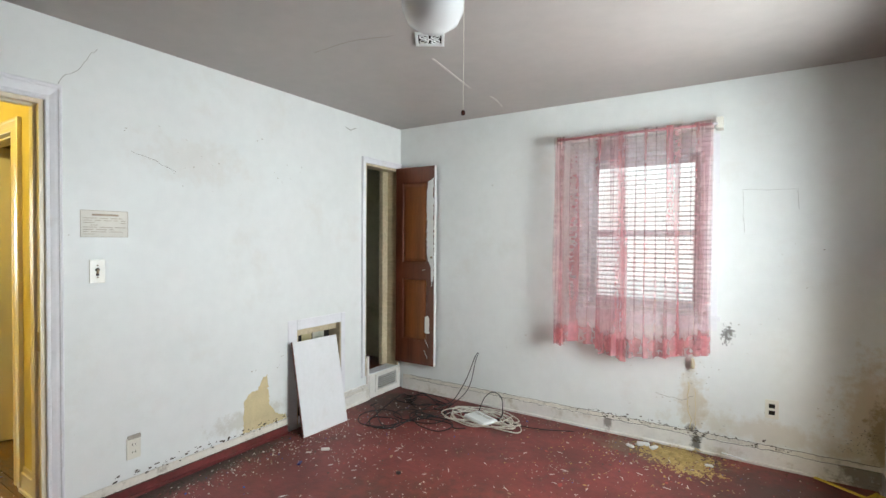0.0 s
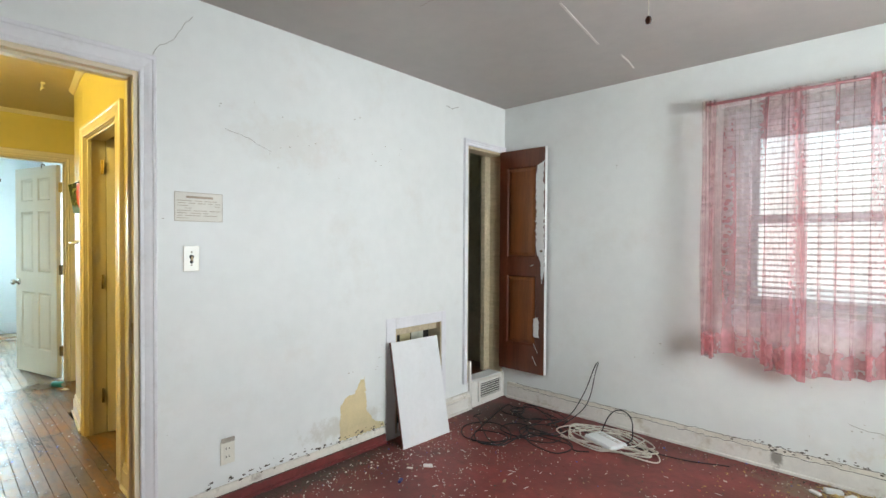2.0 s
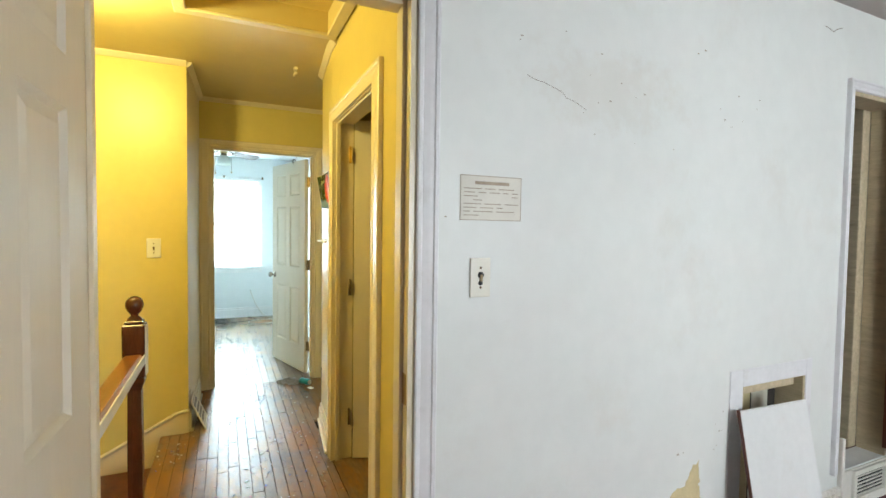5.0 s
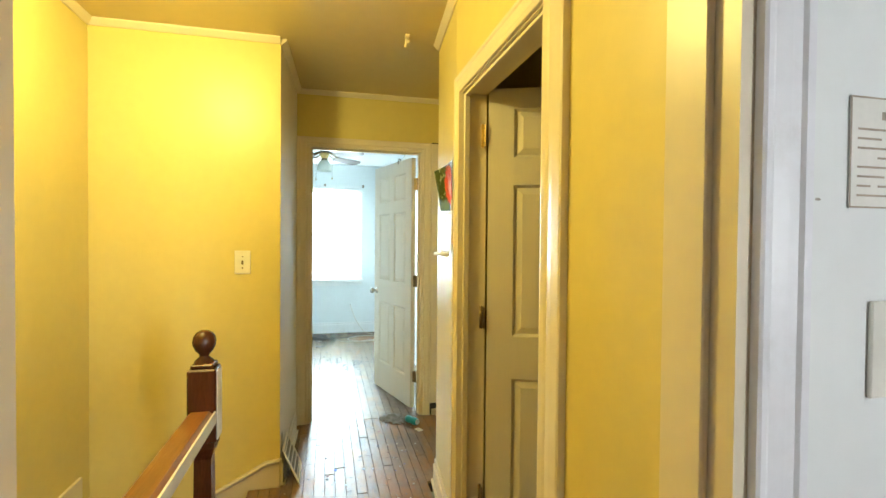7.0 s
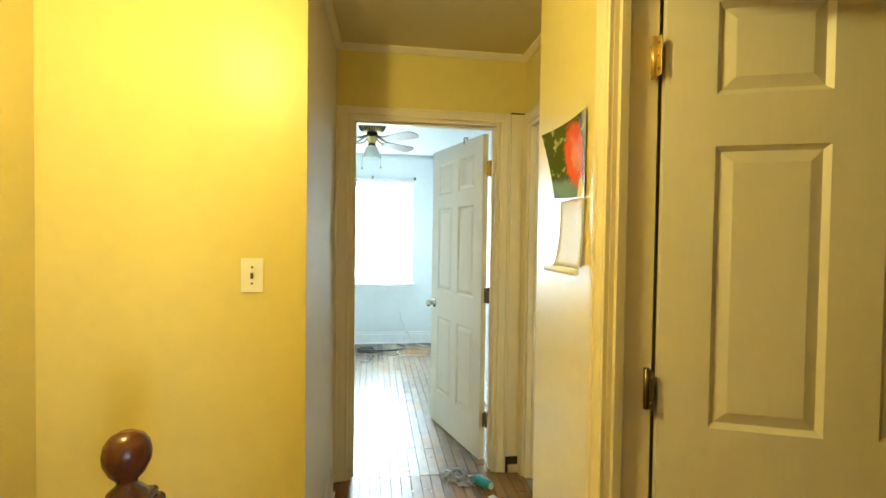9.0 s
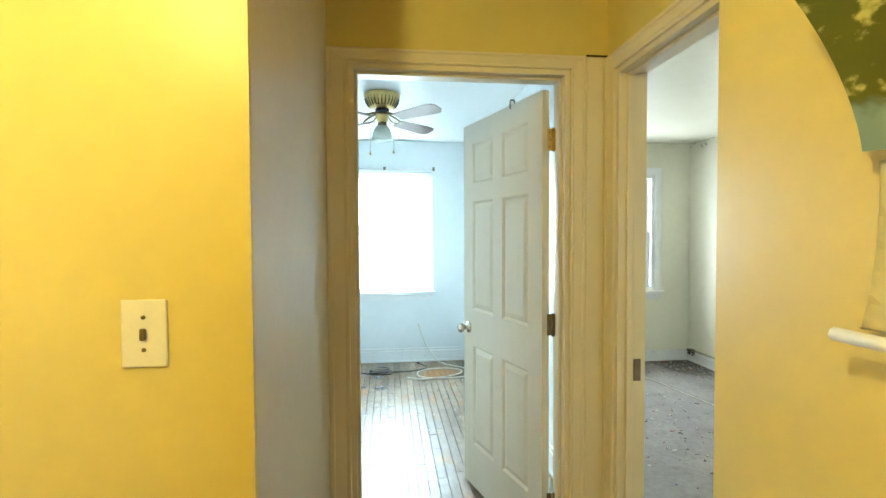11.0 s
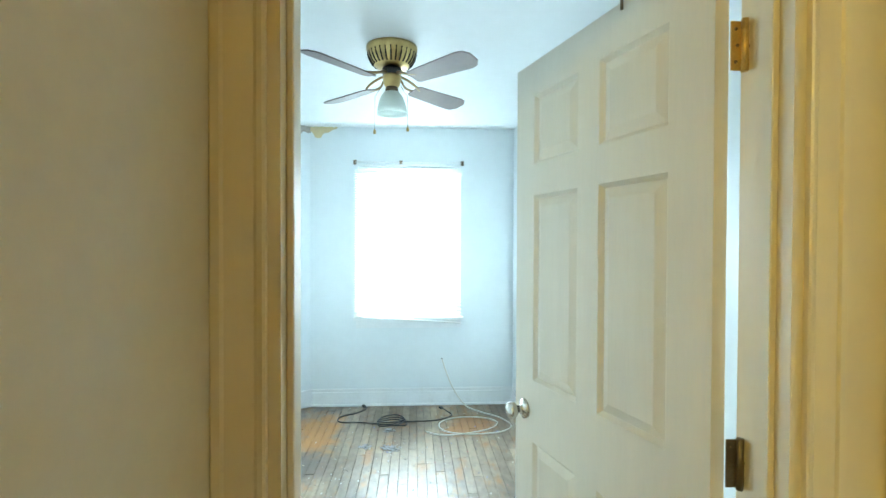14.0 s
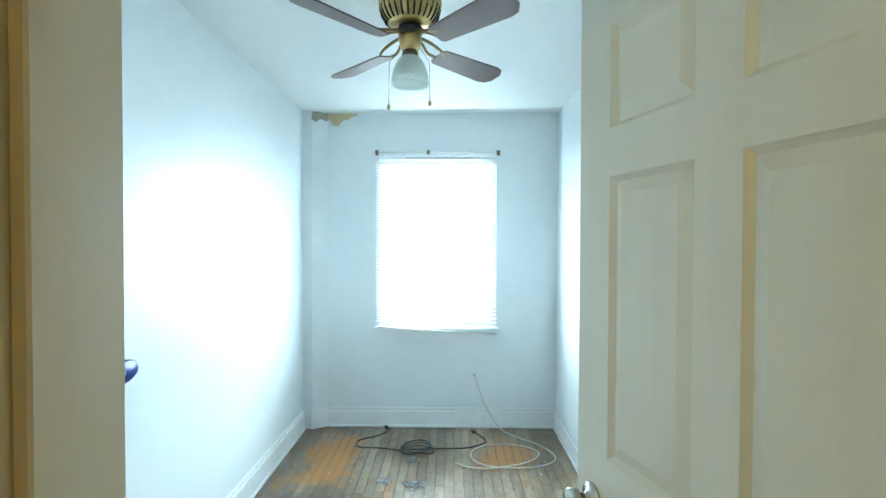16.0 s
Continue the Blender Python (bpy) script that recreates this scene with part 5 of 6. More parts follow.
# closet interior
ragged("green_patch", [(0.0, 0.0), (-0.05, 0.25), (0.02, 0.42), (0.12, 0.30), (0.16, 0.10), (0.10, -0.05)], pose(-3.749, 3.44, 1.05, 0, 0, 90), mat("green_old_paint", (0.10, 0.14, 0.10), 0.7, var=0.2, scale=9), "dark green old paint patch in the closet", "peeled patch", 31)
ragged("green_patch", [(0.0, 0.0), (-0.03, 0.25), (0.06, 0.30), (0.08, 0.10), (0.12, 0.02)], pose(-3.749, 3.42, 0.62, 0, 0, 90), M["darkroom"], "dark old paint patch in the closet", "peeled patch", 32)
tagged(part("closet_shelf", boxes((-3.748, 2.872, 1.74, -3.45, 3.838, 1.76), (-3.748, 2.872, 1.66, -3.73, 3.838, 1.738)), M["darkroom"]), "olive closet shelf on a cleat", "shelf")
tagged(part("closet_post", boxes((-2.90, 3.615, 0.21, -2.856, 3.69, 2.06), bevel=0.003), M["rawwood"]), "pale raw wooden post inside the closet doorway", "post", kind="structure")
# peeling paint on the closet door
for k, (pts, sd) in enumerate(((((0.345, 1.55), (0.36, 1.66), (0.415, 1.69), (0.424, 0.80), (0.40, 0.72), (0.385, 0.90), (0.35, 1.0)), 41), (((0.33, 0.30), (0.33, 0.44), (0.375, 0.46), (0.38, 0.29)), 42))):
    ragged("peeling_paint", list(pts), pose(0, -0.0172, 0), M["whitewash"], "", "", sd, 0.004, parent=LF_CLOSET)
for k, (x0, z0, x1, z1) in enumerate(((0.33, 0.24, 0.37, 0.17), (0.32, 0.14, 0.36, 0.07), (0.30, 0.86, 0.33, 0.87))):
    part("scratch", tube([(x0, -0.0175, z0), (x1, -0.0175, z1)], 0.0022, 4), M["whitewash"], LF_CLOSET)

# ---- cables and litter in the first bedroom ----
def cable(name, keys, r, material, label, z=True, steps=8):
    ob = part(name, tube(smooth_path(keys, steps), r, 6), material)
    return tagged(ob, label, "cable")


def tangle(cx, cy, rx, ry, loops, r, seed, lift=0.02):
    rnd = random.Random(seed)
    keys = []
    a0 = rnd.uniform(0, 6)
    for i in range(loops * 7):
        a = a0 + i * math.tau / 7
        k = rnd.uniform(0.35, 1.15)
        keys.append((cx + rx * k * math.cos(a) + rnd.uniform(-0.04, 0.04), min(3.68, cy + ry * k * math.sin(a) + rnd.uniform(-0.03, 0.03)), r + rnd.uniform(0, lift)))
    return keys


cable("black_cable", [(-1.88, 3.725, 0.436), (-1.89, 3.68, 0.40), (-1.93, 3.60, 0.22), (-2.0, 3.50, 0.06)] + tangle(-2.28, 3.46, 0.24, 0.14, 2, 0.005, 2), 0.0036, M["black"], "black cable from the wall coiled on the red floor")
cable("black_cable", [(-1.878, 3.725, 0.430), (-1.87, 3.66, 0.38), (-1.90, 3.58, 0.15), (-2.0, 3.42, 0.02)] + tangle(-2.05, 3.38, 0.26, 0.18, 1, 0.005, 3) + [(-1.3, 3.45, 0.006), (-1.0, 3.56, 0.006)], 0.0034, M["black"], "black cable from the wall tangled on the red floor")


def hoops(rounds, r, seed):
    """Wide loose turns (x, y, radius, turns) laid one after another."""
    rnd = random.Random(seed)
    keys = []
    a = rnd.uniform(0, 6)
    for x, y, rad, turns in rounds:
        for i in range(max(3, int(turns * 7))):
            k = rad * rnd.uniform(0.85, 1.12)
            keys.append((x + k * math.cos(a), min(3.68, y + k * 0.85 * math.sin(a)), r + rnd.uniform(0, 0.012)))
            a += math.tau / 7
    return keys


cable("black_cable", hoops([(-2.45, 3.45, 0.10, 1), (-2.26, 2.93, 0.13, 1.6), (-2.22, 3.14, 0.11, 1.2), (-1.95, 3.12, 0.16, 1.4), (-1.75, 3.22, 0.10, 0.5)], 0.0045, 5), 0.0042, M["black"], "wide loose loops of black cable on the red floor")
cable("black_cable", hoops([(-2.5, 3.2, 0.10, 0.5), (-2.35, 2.98, 0.19, 1.3), (-2.05, 3.22, 0.17, 1.2), (-2.3, 3.5, 0.15, 1.0)], 0.0045, 9), 0.0038, M["black"], "thin black cable looped over the red floor")
cable("black_cable", [(-1.75, 3.48, 0.006), (-1.70, 3.50, 0.14), (-1.64, 3.52, 0.19), (-1.57, 3.52, 0.17), (-1.54, 3.50, 0.10), (-1.56, 3.46, 0.01), (-1.8, 3.40, 0.006)], 0.004, M["black"], "stiff black cable loop standing on the floor")
for s_, lab in ((7, "off-white cable coiled on the red floor"), (8, "off-white cable coiled beside the router")):
    cable("white_cable", tangle(-1.66, 3.42, 0.36, 0.17, 4, 0.006, s_, 0.03), 0.0042, M["cordw"], lab)
rt = thing("router", pose(-1.66, 3.36, 0.012, 0, 0, -22), "small white plastic router lying among cables", "router")
part("body", boxes((-0.12, -0.075, 0.0, 0.12, 0.075, 0.028), bevel=0.01), M["plastic"], rt)
part("vent_strip", boxes((-0.09, 0.02, 0.0275, 0.09, 0.024, 0.0295), (-0.09, 0.035, 0.0275, 0.09, 0.039, 0.0295)), M["smudge"], rt)

FLAKES = mat("paint_flakes", (0.66, 0.62, 0.55), 0.8)
_nt = FLAKES.node_tree
_g = _nt.nodes.new("ShaderNodeNewGeometry")
_r = _nt.nodes.new("ShaderNodeValToRGB")
_r.color_ramp.interpolation = "CONSTANT"
for i, (p_, c_) in enumerate(((0.0, (0.52, 0.49, 0.44)), (0.36, (0.36, 0.28, 0.18)), (0.55, (0.36, 0.09, 0.08)), (0.64, (0.10, 0.08, 0.07)), (0.84, (0.16, 0.05, 0.04)), (0.965, (0.05, 0.12, 0.45)))):
    e_ = _r.color_ramp.elements[i] if i < 2 else _r.color_ramp.elements.new(p_)
    e_.position, e_.color = p_, (*c_, 1)
_nt.links.new(_g.outputs["Random Per Island"], _r.inputs[0])
_nt.links.new(_r.outputs[0], _nt.nodes["Principled BSDF"].inputs["Base Color"])


def litter(name, spots, material, label, seed, z=0.0, size=(0.004, 0.014), long=1.0, category="litter"):
    """Flat chips (x, y, spread x, spread y, count), thrown down as one mesh."""
    rnd = random.Random(seed)
    verts, faces = [], []
    for cx, cy, sx, sy, c in spots:
        for _ in range(c):
            x, y = cx + rnd.gauss(0, sx), cy + rnd.gauss(0, sy)
            if name == "floor_litter" and not (XW + 0.03 < x < XE - 0.03 and YS < y < XN - 0.03):
                continue
            r, a = rnd.uniform(size[0], size[1]) * rnd.choice((0.6, 0.8, 1, 1, 1.6)), rnd.uniform(0, 6.3)
            n_ = rnd.randint(4, 6)
            k0 = len(verts)
            tilt = rnd.uniform(-0.4, 0.4)
            ring = []
            for k in range(n_):
                t = math.tau * k / n_
                u, v = r * long * rnd.uniform(0.5, 1) * math.cos(t), r * rnd.uniform(0.4, 0.9) * math.sin(t)
                ring.append((x + u * math.cos(a) - v * math.sin(a), y + u * math.sin(a) + v * math.cos(a), u * tilt))
            zlow = min(q[2] for q in ring)
            for h in (0.0005, 0.0025):
                verts += [(q[0], q[1], z + q[2] - zlow + h) for q in ring]
            faces.append([k0 + n_ + k for k in range(n_)])
            faces.append([k0 + n_ - 1 - k for k in range(n_)])
            for k in range(n_):
                faces.append([k0 + k, k0 + (k + 1) % n_, k0 + n_ + (k + 1) % n_, k0 + n_ + k])
    me = bpy.data.meshes.new(name)
    me.from_pydata(verts, [], faces)
    me.materials.append(material)
    return tagged(new(name, me), label, category, kind="stuff")


litter("floor_litter", [(-1.2, 2.4, 0.8, 0.8, 330), (-1.9, 2.7, 0.35, 0.4, 420), (-0.9, 2.9, 0.18, 0.12, 120), (-1.5, 2.3, 0.2, 0.15, 110), (-0.7, 2.2, 0.25, 0.12, 90), (-0.3, 3.2, 0.5, 0.35, 520), (0.2, 2.7, 0.3, 0.5, 160), (-2.5, 2.2, 0.10, 0.8, 900), (-0.9, 3.55, 0.7, 0.08, 260)], FLAKES, "paint chips and crumbs scattered on the red floor", 51, 0.0, (0.0012, 0.0062))
litter("floor_litter", [(-1.2, 2.6, 0.8, 0.7, 60), (-0.5, 3.3, 0.4, 0.3, 40)], FLAKES, "larger paint chips on the red floor", 52, 0.0, (0.006, 0.013))
litter("floor_litter", [(-1.0, 2.3, 0.7, 0.5, 46), (-0.5, 3.1, 0.5, 0.3, 40), (-1.9, 2.6, 0.4, 0.4, 30)], M["whitewash"], "thin white splinters of wood and plaster on the red floor", 63, 0.0, (0.0018, 0.0036), 6.5)
litter("floor_litter", [(-2.64, 1.9, 0.03, 0.55, 700), (-2.60, 1.4, 0.05, 0.25, 260), (-0.9, 3.64, 0.8, 0.03, 320)], M["grime"], "gray grit swept along the foot of the walls", 64, 0.0, (0.002, 0.007))
litter("floor_litter", [(-2.55, 2.0, 0.07, 0.4, 90), (-2.2, 2.45, 0.12, 0.15, 35)], M["paper"], "white flakes fallen from the wall", 65, 0.0, (0.002, 0.007), 1.4)
tagged(part("paper_scrap", boxes((-0.018, -0.008, 0, 0.018, 0.008, 0.002), bevel=0.001), M["paper"], m=pose(-2.348, 2.27, 0.001, 0, 0, 35)), "torn white paper scrap on the red floor", "scrap")
tagged(part("plastic_wrapper", boxes((-0.022, -0.010, 0, 0.022, 0.010, 0.010), bevel=0.003), M["blue"], m=pose(-2.274, 2.13, 0.0005, 0, 0, -60)), "crumpled blue plastic wrapper on the red floor", "litter")
tagged(part("bottle_cap", lathe([(0.0, 0.011), (0.012, 0.011), (0.015, 0.008), (0.015, 0.0), (0.0, 0.0)], 16, pose(-1.685, 2.371, 0.0005)), M["black"]), "small black plastic cap on the red floor", "cap")
litter("floor_litter", [(-2.25, 2.6, 0.2, 0.3, 90), (-2.0, 3.1, 0.35, 0.3, 110)], M["paper"], "white paint chips around the cables", 57, 0.0, (0.0015, 0.005), 1.5)
litter("floor_litter", [(-0.6, 3.3, 0.3, 0.2, 140), (-1.1, 3.0, 0.4, 0.3, 30)], M["straw"], "tan straw crumbs on the red floor", 58, 0.0, (0.002, 0.006), 1.6)
litter("straw_pile", [(-0.30, 3.54, 0.10, 0.08, 900), (-0.42, 3.56, 0.09, 0.06, 300), (-0.22, 3.40, 0.07, 0.06, 250)], M["straw"], "heap of tan crumbled straw and plaster by the wall", 53, 0.0, (0.003, 0.010), 1.8, "debris")
litter("straw_pile", [(-0.30, 3.56, 0.06, 0.05, 300)], M["straw"], "tan crumbs heaped on the debris pile", 54, 0.012, (0.004, 0.011), 1.8, "debris")
for x, y, a, s_ in ((-0.53, 3.60, 20, 1.0), (-0.46, 3.585, 60, 0.8), (-0.60, 3.53, -30, 0.7), (-0.13, 3.50, 10, 0.6), (-2.28, 2.35, 40, 0.7)):
    ob = tagged(part("plaster_lump", boxes((-0.04 * s_, -0.018 * s_, 0, 0.04 * s_, 0.018 * s_, 0.022 * s_), bevel=0.005), M["whitewash"]), "broken white plaster lump on the red floor", "debris", "plaster lumps")
    ob.matrix_basis = pose(x, y, 0.002, 0, 0, a)
ob = tagged(part("white_stick", tube([(0, 0, 0.006), (0.13, 0, 0.006)], 0.005, 6), M["plastic"]), "short white stick on the floor by the wall", "stick")
ob.matrix_basis = pose(-0.07, 3.672, 0.035, 0, 4, -10)
yp = thing("dustpan", pose(0.40, 3.66, 0.0, 0, 0, -32), "yellow plastic dustpan lying on the floor", "dustpan")
part("handle", boxes((0.0, -0.010, 0.012, 0.26, 0.010, 0.022), bevel=0.004), M["yplastic"], yp)
part("pan", boxes((0.26, -0.08, 0.0, 0.42, 0.08, 0.006), (0.26, -0.08, 0.006, 0.27, 0.08, 0.035), (0.27, -0.08, 0.006, 0.42, -0.074, 0.03), (0.27, 0.074, 0.006, 0.42, 0.08, 0.03), bevel=0.0015), M["yplastic"], yp)
ob = tagged(part("floor_ring", tube([(0.012 * math.cos(a), 0.012 * math.sin(a), 0.004) for a in np.linspace(0, 6.28, 13)], 0.004, 5), M["black"]), "small dark ring on the red floor", "ring")
ob.matrix_basis = pose(-0.95, 2.05, 0)

# ---- hall things ----
ob = thing("lamp_holder", pose(-3.92, -0.12, CEIL, 180), "plain white ceiling lamp holder over the stairs", "lamp holder")
part("rose", lathe([(0.0, 0.0), (0.055, 0.0), (0.05, 0.02), (0.024, 0.03), (0.024, 0.075), (0.0, 0.076)], 18), M["plastic"], ob)
hk = thing("ceiling_hook", pose(-4.79, 0.945, CEIL, 180), "small white hook fitting on the hall ceiling", "hook")
part("plate", boxes((-0.02, -0.012, 0, 0.02, 0.012, 0.016), bevel=0.003), M["ytrim"], hk)
part("prong", tube([(0.0, 0, 0.014), (0.02, 0, 0.045), (0.045, 0.0, 0.05)], 0.006), M["ytrim"], hk)
part("prong", tube([(0.0, 0, 0.014), (-0.01, 0.01, 0.06)], 0.006), M["ytrim"], hk)

def poster_paint():
    """Printed colours: a rose-red flower on dark green leaves over a blue foot, softly blended."""
    m = mat("poster_print", (0.06, 0.085, 0.02), 0.18)
    nt = m.node_tree
    n, l = nt.nodes, nt.links
    uv = n.new("ShaderNodeUVMap")
    no = n.new("ShaderNodeTexNoise")
    no.inputs["Scale"].default_value = 7
    no.inputs["Detail"].default_value = 4
    l.new(uv.outputs[0], no.inputs[0])
    sep = n.new("ShaderNodeSeparateXYZ")
    l.new(uv.outputs[0], sep.inputs[0])

    def calc(op, a, c, d=0.0):
        q = n.new("ShaderNodeMath")
        q.operation = op
        for i, v in enumerate((a, c, d)):
            if isinstance(v, float):
                q.inputs[i].default_value = v
            else:
                l.new(v, q.inputs[i])
        return q.outputs[0]

    def ramp(v, lo, hi):
        r = n.new("ShaderNodeMapRange")
        r.interpolation_type = "SMOOTHSTEP"
        r.inputs[1].default_value, r.inputs[2].default_value = lo, hi
        l.new(v, r.inputs[0])
        return r.outputs[0]

    def over(base, colour, amount):
        x = n.new("ShaderNodeMix")
        x.data_type = "RGBA"
        l.new(amount, x.inputs[0])
        l.new(base, x.inputs[6])
        x.inputs[7].default_value = (*colour, 1)
        return x.outputs[2]

    green = n.new("ShaderNodeRGB")
    green.outputs[0].default_value = (0.055, 0.075, 0.018, 1)
    out = over(green.outputs[0], (0.34, 0.36, 0.16), ramp(no.outputs[0], 0.55, 0.68))
    wob = calc("MULTIPLY_ADD", no.outputs[0], 0.5, -0.25)
    v = calc("ADD", sep.outputs[1], calc("MULTIPLY", wob, 0.5))
    out = over(out, (0.16, 0.27, 0.42), ramp(v, 0.30, 0.16))
    du = calc("MULTIPLY", calc("SUBTRACT", sep.outputs[0], 0.38), 3.6)
    dv = calc("MULTIPLY", calc("SUBTRACT", sep.outputs[1], 0.54), 2.1)
    d = calc("ADD", calc("SQRT", calc("ADD", calc("MULTIPLY", du, du), calc("MULTIPLY", dv, dv)), 0.0), calc("MULTIPLY", wob, 1.6))
    out = over(out, (0.66, 0.10, 0.05), ramp(d, 1.0, 0.72))
    out = over(out, (0.72, 0.27, 0.22), ramp(d, 0.6, 0.2))
    out = over(out, (0.34, 0.36, 0.42), calc("MULTIPLY", ramp(sep.outputs[0], 0.16, 0.04), 0.8))
    l.new(out, n["Principled BSDF"].inputs["Base Color"])
    return m


ps = thing("poster", SLANT @ pose(-4.372, HR - 0.002, 1.492), "curling glossy poster with red, green and blue patches", "poster")
bm = bmesh.new()
N_ = 20
uvl = bm.loops.layers.uv.new("UVMap")
gr = []
for j in range(N_ + 1):
    v = j / N_
    row = []
    for i in range(N_ + 1):
        u = i / N_
        wd = 0.185 + 0.075 * v ** 1.6
        row.append(bm.verts.new((-wd * u, -0.004 - 0.05 * u ** 2.2 * (0.35 + 0.65 * v) + 0.010 * math.sin(5 * u) * (1 - v), 0.235 * v - 0.03 * u * v + 0.008 * u)))
    gr.append(row)
for j in range(N_):
    for i in range(N_):
        f = bm.faces.new((gr[j][i], gr[j][i + 1], gr[j + 1][i + 1], gr[j + 1][i]))
        f.smooth = True
        for lp, (a, c) in zip(f.loops, ((i, j), (i + 1, j), (i + 1, j + 1), (i, j + 1))):
            lp[uvl].uv = (a / N_, c / N_)
part("sheet", bm, poster_paint(), ps)
pp = thing("paper_sheet", SLANT @ pose(-4.372, HR - 0.003, 1.29), "cream paper sheet curling off the wall under the poster", "paper")
bm = bmesh.new()
gr = []
for j in range(17):
    v = j / 16
    row = []
    for i in range(9):
        u = i / 8
        row.append(bm.verts.new((-0.185 * u, -0.003 - 0.022 * (1 - v) ** 3 * (0.6 + 0.4 * u) - 0.006 * u ** 2, 0.20 * v + (0.012 if v < 0.1 else 0) * math.cos(v * 30))))
    gr.append(row)
for j in range(16):
    for i in range(8):
        bm.faces.new((gr[j][i], gr[j][i + 1], gr[j + 1][i + 1], gr[j + 1][i])).smooth = True
bmesh.ops.solidify(bm, geom=bm.faces, thickness=0.0006)
part("sheet", bm, M["cream_sheet"], pp)
part("rolled_edge", tube([(0.0, -0.022, 0.0), (-0.195, -0.050, 0.002)], 0.008, 8), M["paper"], pp)

gl = thing("floor_grille", pose(0, 0, 0), "loose cream metal grille leaning on the wall", "grille")
part("frame", boxes((-0.13, -0.008, 0.0, 0.13, 0.0, 0.02), (-0.13, -0.008, 0.20, 0.13, 0.0, 0.22), (-0.13, -0.008, 0.02, -0.11, 0.0, 0.20), (0.11, -0.008, 0.02, 0.13, 0.0, 0.20), bevel=0.002), M["ytrim"], gl)
gl.matrix_basis = pose(-5.12, HL + 0.10, 0.002, 0, 0, 180) @ pose(0, 0, 0, -24)
for i in range(9):
    part("slat", boxes((-0.11, -0.006, 0.03 + i * 0.019, 0.11, -0.002, 0.038 + i * 0.019)), M["darkmetal"] if i % 2 else M["ytrim"], gl)
part("backing", boxes((-0.112, -0.0015, 0.018, 0.112, 0.0, 0.202)), M["grime"], gl)
tagged(part("wall_hole", boxes((-5.79, HL, 0.0, -5.74, HL + 0.019, 0.12), (JX - 0.22, HL - 0.001, 0.16, JX - 0.07, HL + 0.004, 0.26)), M["hole"]), "dark gap in the wall beside the grille", "hole")
tagged(part("wall_hole", boxes((DX, 1.315, 0.0, DX + 0.008, H4 - 0.003, 0.088)), M["hole"]), "dark gap below the filler board", "hole")
tagged(part("wood_scrap", boxes((DX + 0.009, 1.33, 0.0, DX + 0.03, 1.40, 0.045), bevel=0.003), M["rawwood"]), "broken wood scrap in a dark gap", "debris")
ln = litter("lint", [(-5.84, 1.02, 0.04, 0.05, 160), (-5.80, 1.09, 0.03, 0.03, 80)], M["fluff"], "gray lint clump on the hall floor", 61, 0.002, (0.006, 0.018), 1.6)
tc_ = thing("teal_cup", pose(-5.72, 1.15, 0.028, 0, 90, 35), "crushed teal plastic bottle on the floor", "bottle")
part("body", lathe([(0.0, -0.05), (0.022, -0.05), (0.027, -0.03), (0.022, 0.0), (0.027, 0.02), (0.024, 0.05), (0.017, 0.052)], 14), M["teal"], tc_)
part("mouth", lathe([(0.017, 0.052), (0.019, 0.06), (0.015, 0.06), (0.012, 0.045), (0, 0.044)], 14), M["plastic"], tc_)
ob = tagged(part("paper_scrap", boxes((-0.03, -0.02, 0.0, 0.03, 0.02, 0.0012)), M["paper"]), "small white paper scrap on the hall floor", "scrap")
ob.matrix_basis = pose(-5.60, 1.18, 0.001, 0, 0, 25)
litter("hall_litter", [(-4.6, 0.7, 0.6, 0.2, 150), (-3.6, 0.6, 0.4, 0.25, 160), (-5.4, 0.6, 0.3, 0.2, 60), (-4.5, 0.98, 0.5, 0.04, 80), (-4.7, 0.25, 0.08, 0.06, 40)], FLAKES, "paint chips scattered on the oak hall floor", 62, 0.0, (0.002, 0.009))

tagged(part("wall_gap", boxes((DX, 0.3135, 0.0, DX + 0.02, 0.3165, 2.09)), M["hole"]), "dark gap between the casing and the wall", "gap", kind="structure")
tagged(part("wall_gap", boxes((DX, 1.318, 2.101, DX + 0.013, H4 - 0.002, 2.107), (DX, H4 - 0.0065, 0.09, DX + 0.0125, H4 - 0.0015, 2.10)), M["hole"]), "dark gap round the filler board", "gap", kind="structure")

# ---- far bedroom things ----
fan = thing("ceiling_fan", pose(-7.62, 0.503, 0), "brass four-blade ceiling fan with brown blades and bell shade", "ceiling fan")
part("housing", lathe([(0.0, 2.44), (0.130, 2.44), (0.131, 2.425), (0.126, 2.410), (0.119, 2.385), (0.106, 2.360), (0.088, 2.343), (0.06, 2.336), (0.0, 2.334)], 40), M["brass"], fan)
for k in range(28):
    bm = tube([(0.1255, 0, 2.405), (0.1190, 0, 2.383), (0.1060, 0, 2.359), (0.092, 0, 2.346)], 0.0042, 6)
    bm.transform(pose(0, 0, 0, 0, 0, 360 * k / 28))
    part("slot", bm, M["hole"], fan)
part("motor", lathe([(0.0, 2.336), (0.048, 2.334), (0.052, 2.318), (0.046, 2.296), (0.0, 2.296)], 24), M["black"], fan)
part("switch_housing", lathe([(0.0, 2.298), (0.046, 2.298), (0.048, 2.285), (0.042, 2.250), (0.034, 2.236), (0.0, 2.236)], 24), M["brass"], fan)
part("fitter", lathe([(0.0, 2.238), (0.030, 2.238), (0.034, 2.222), (0.034, 2.208), (0.0, 2.208)], 20), M["darkmetal"], fan)
part("shade", lathe([(0.030, 2.214), (0.040, 2.210), (0.056, 2.190), (0.068, 2.160), (0.076, 2.125), (0.080, 2.100), (0.078, 2.099), (0.073, 2.125), (0.064, 2.160), (0.052, 2.188), (0.036, 2.206)], 28), M["frost"], fan)
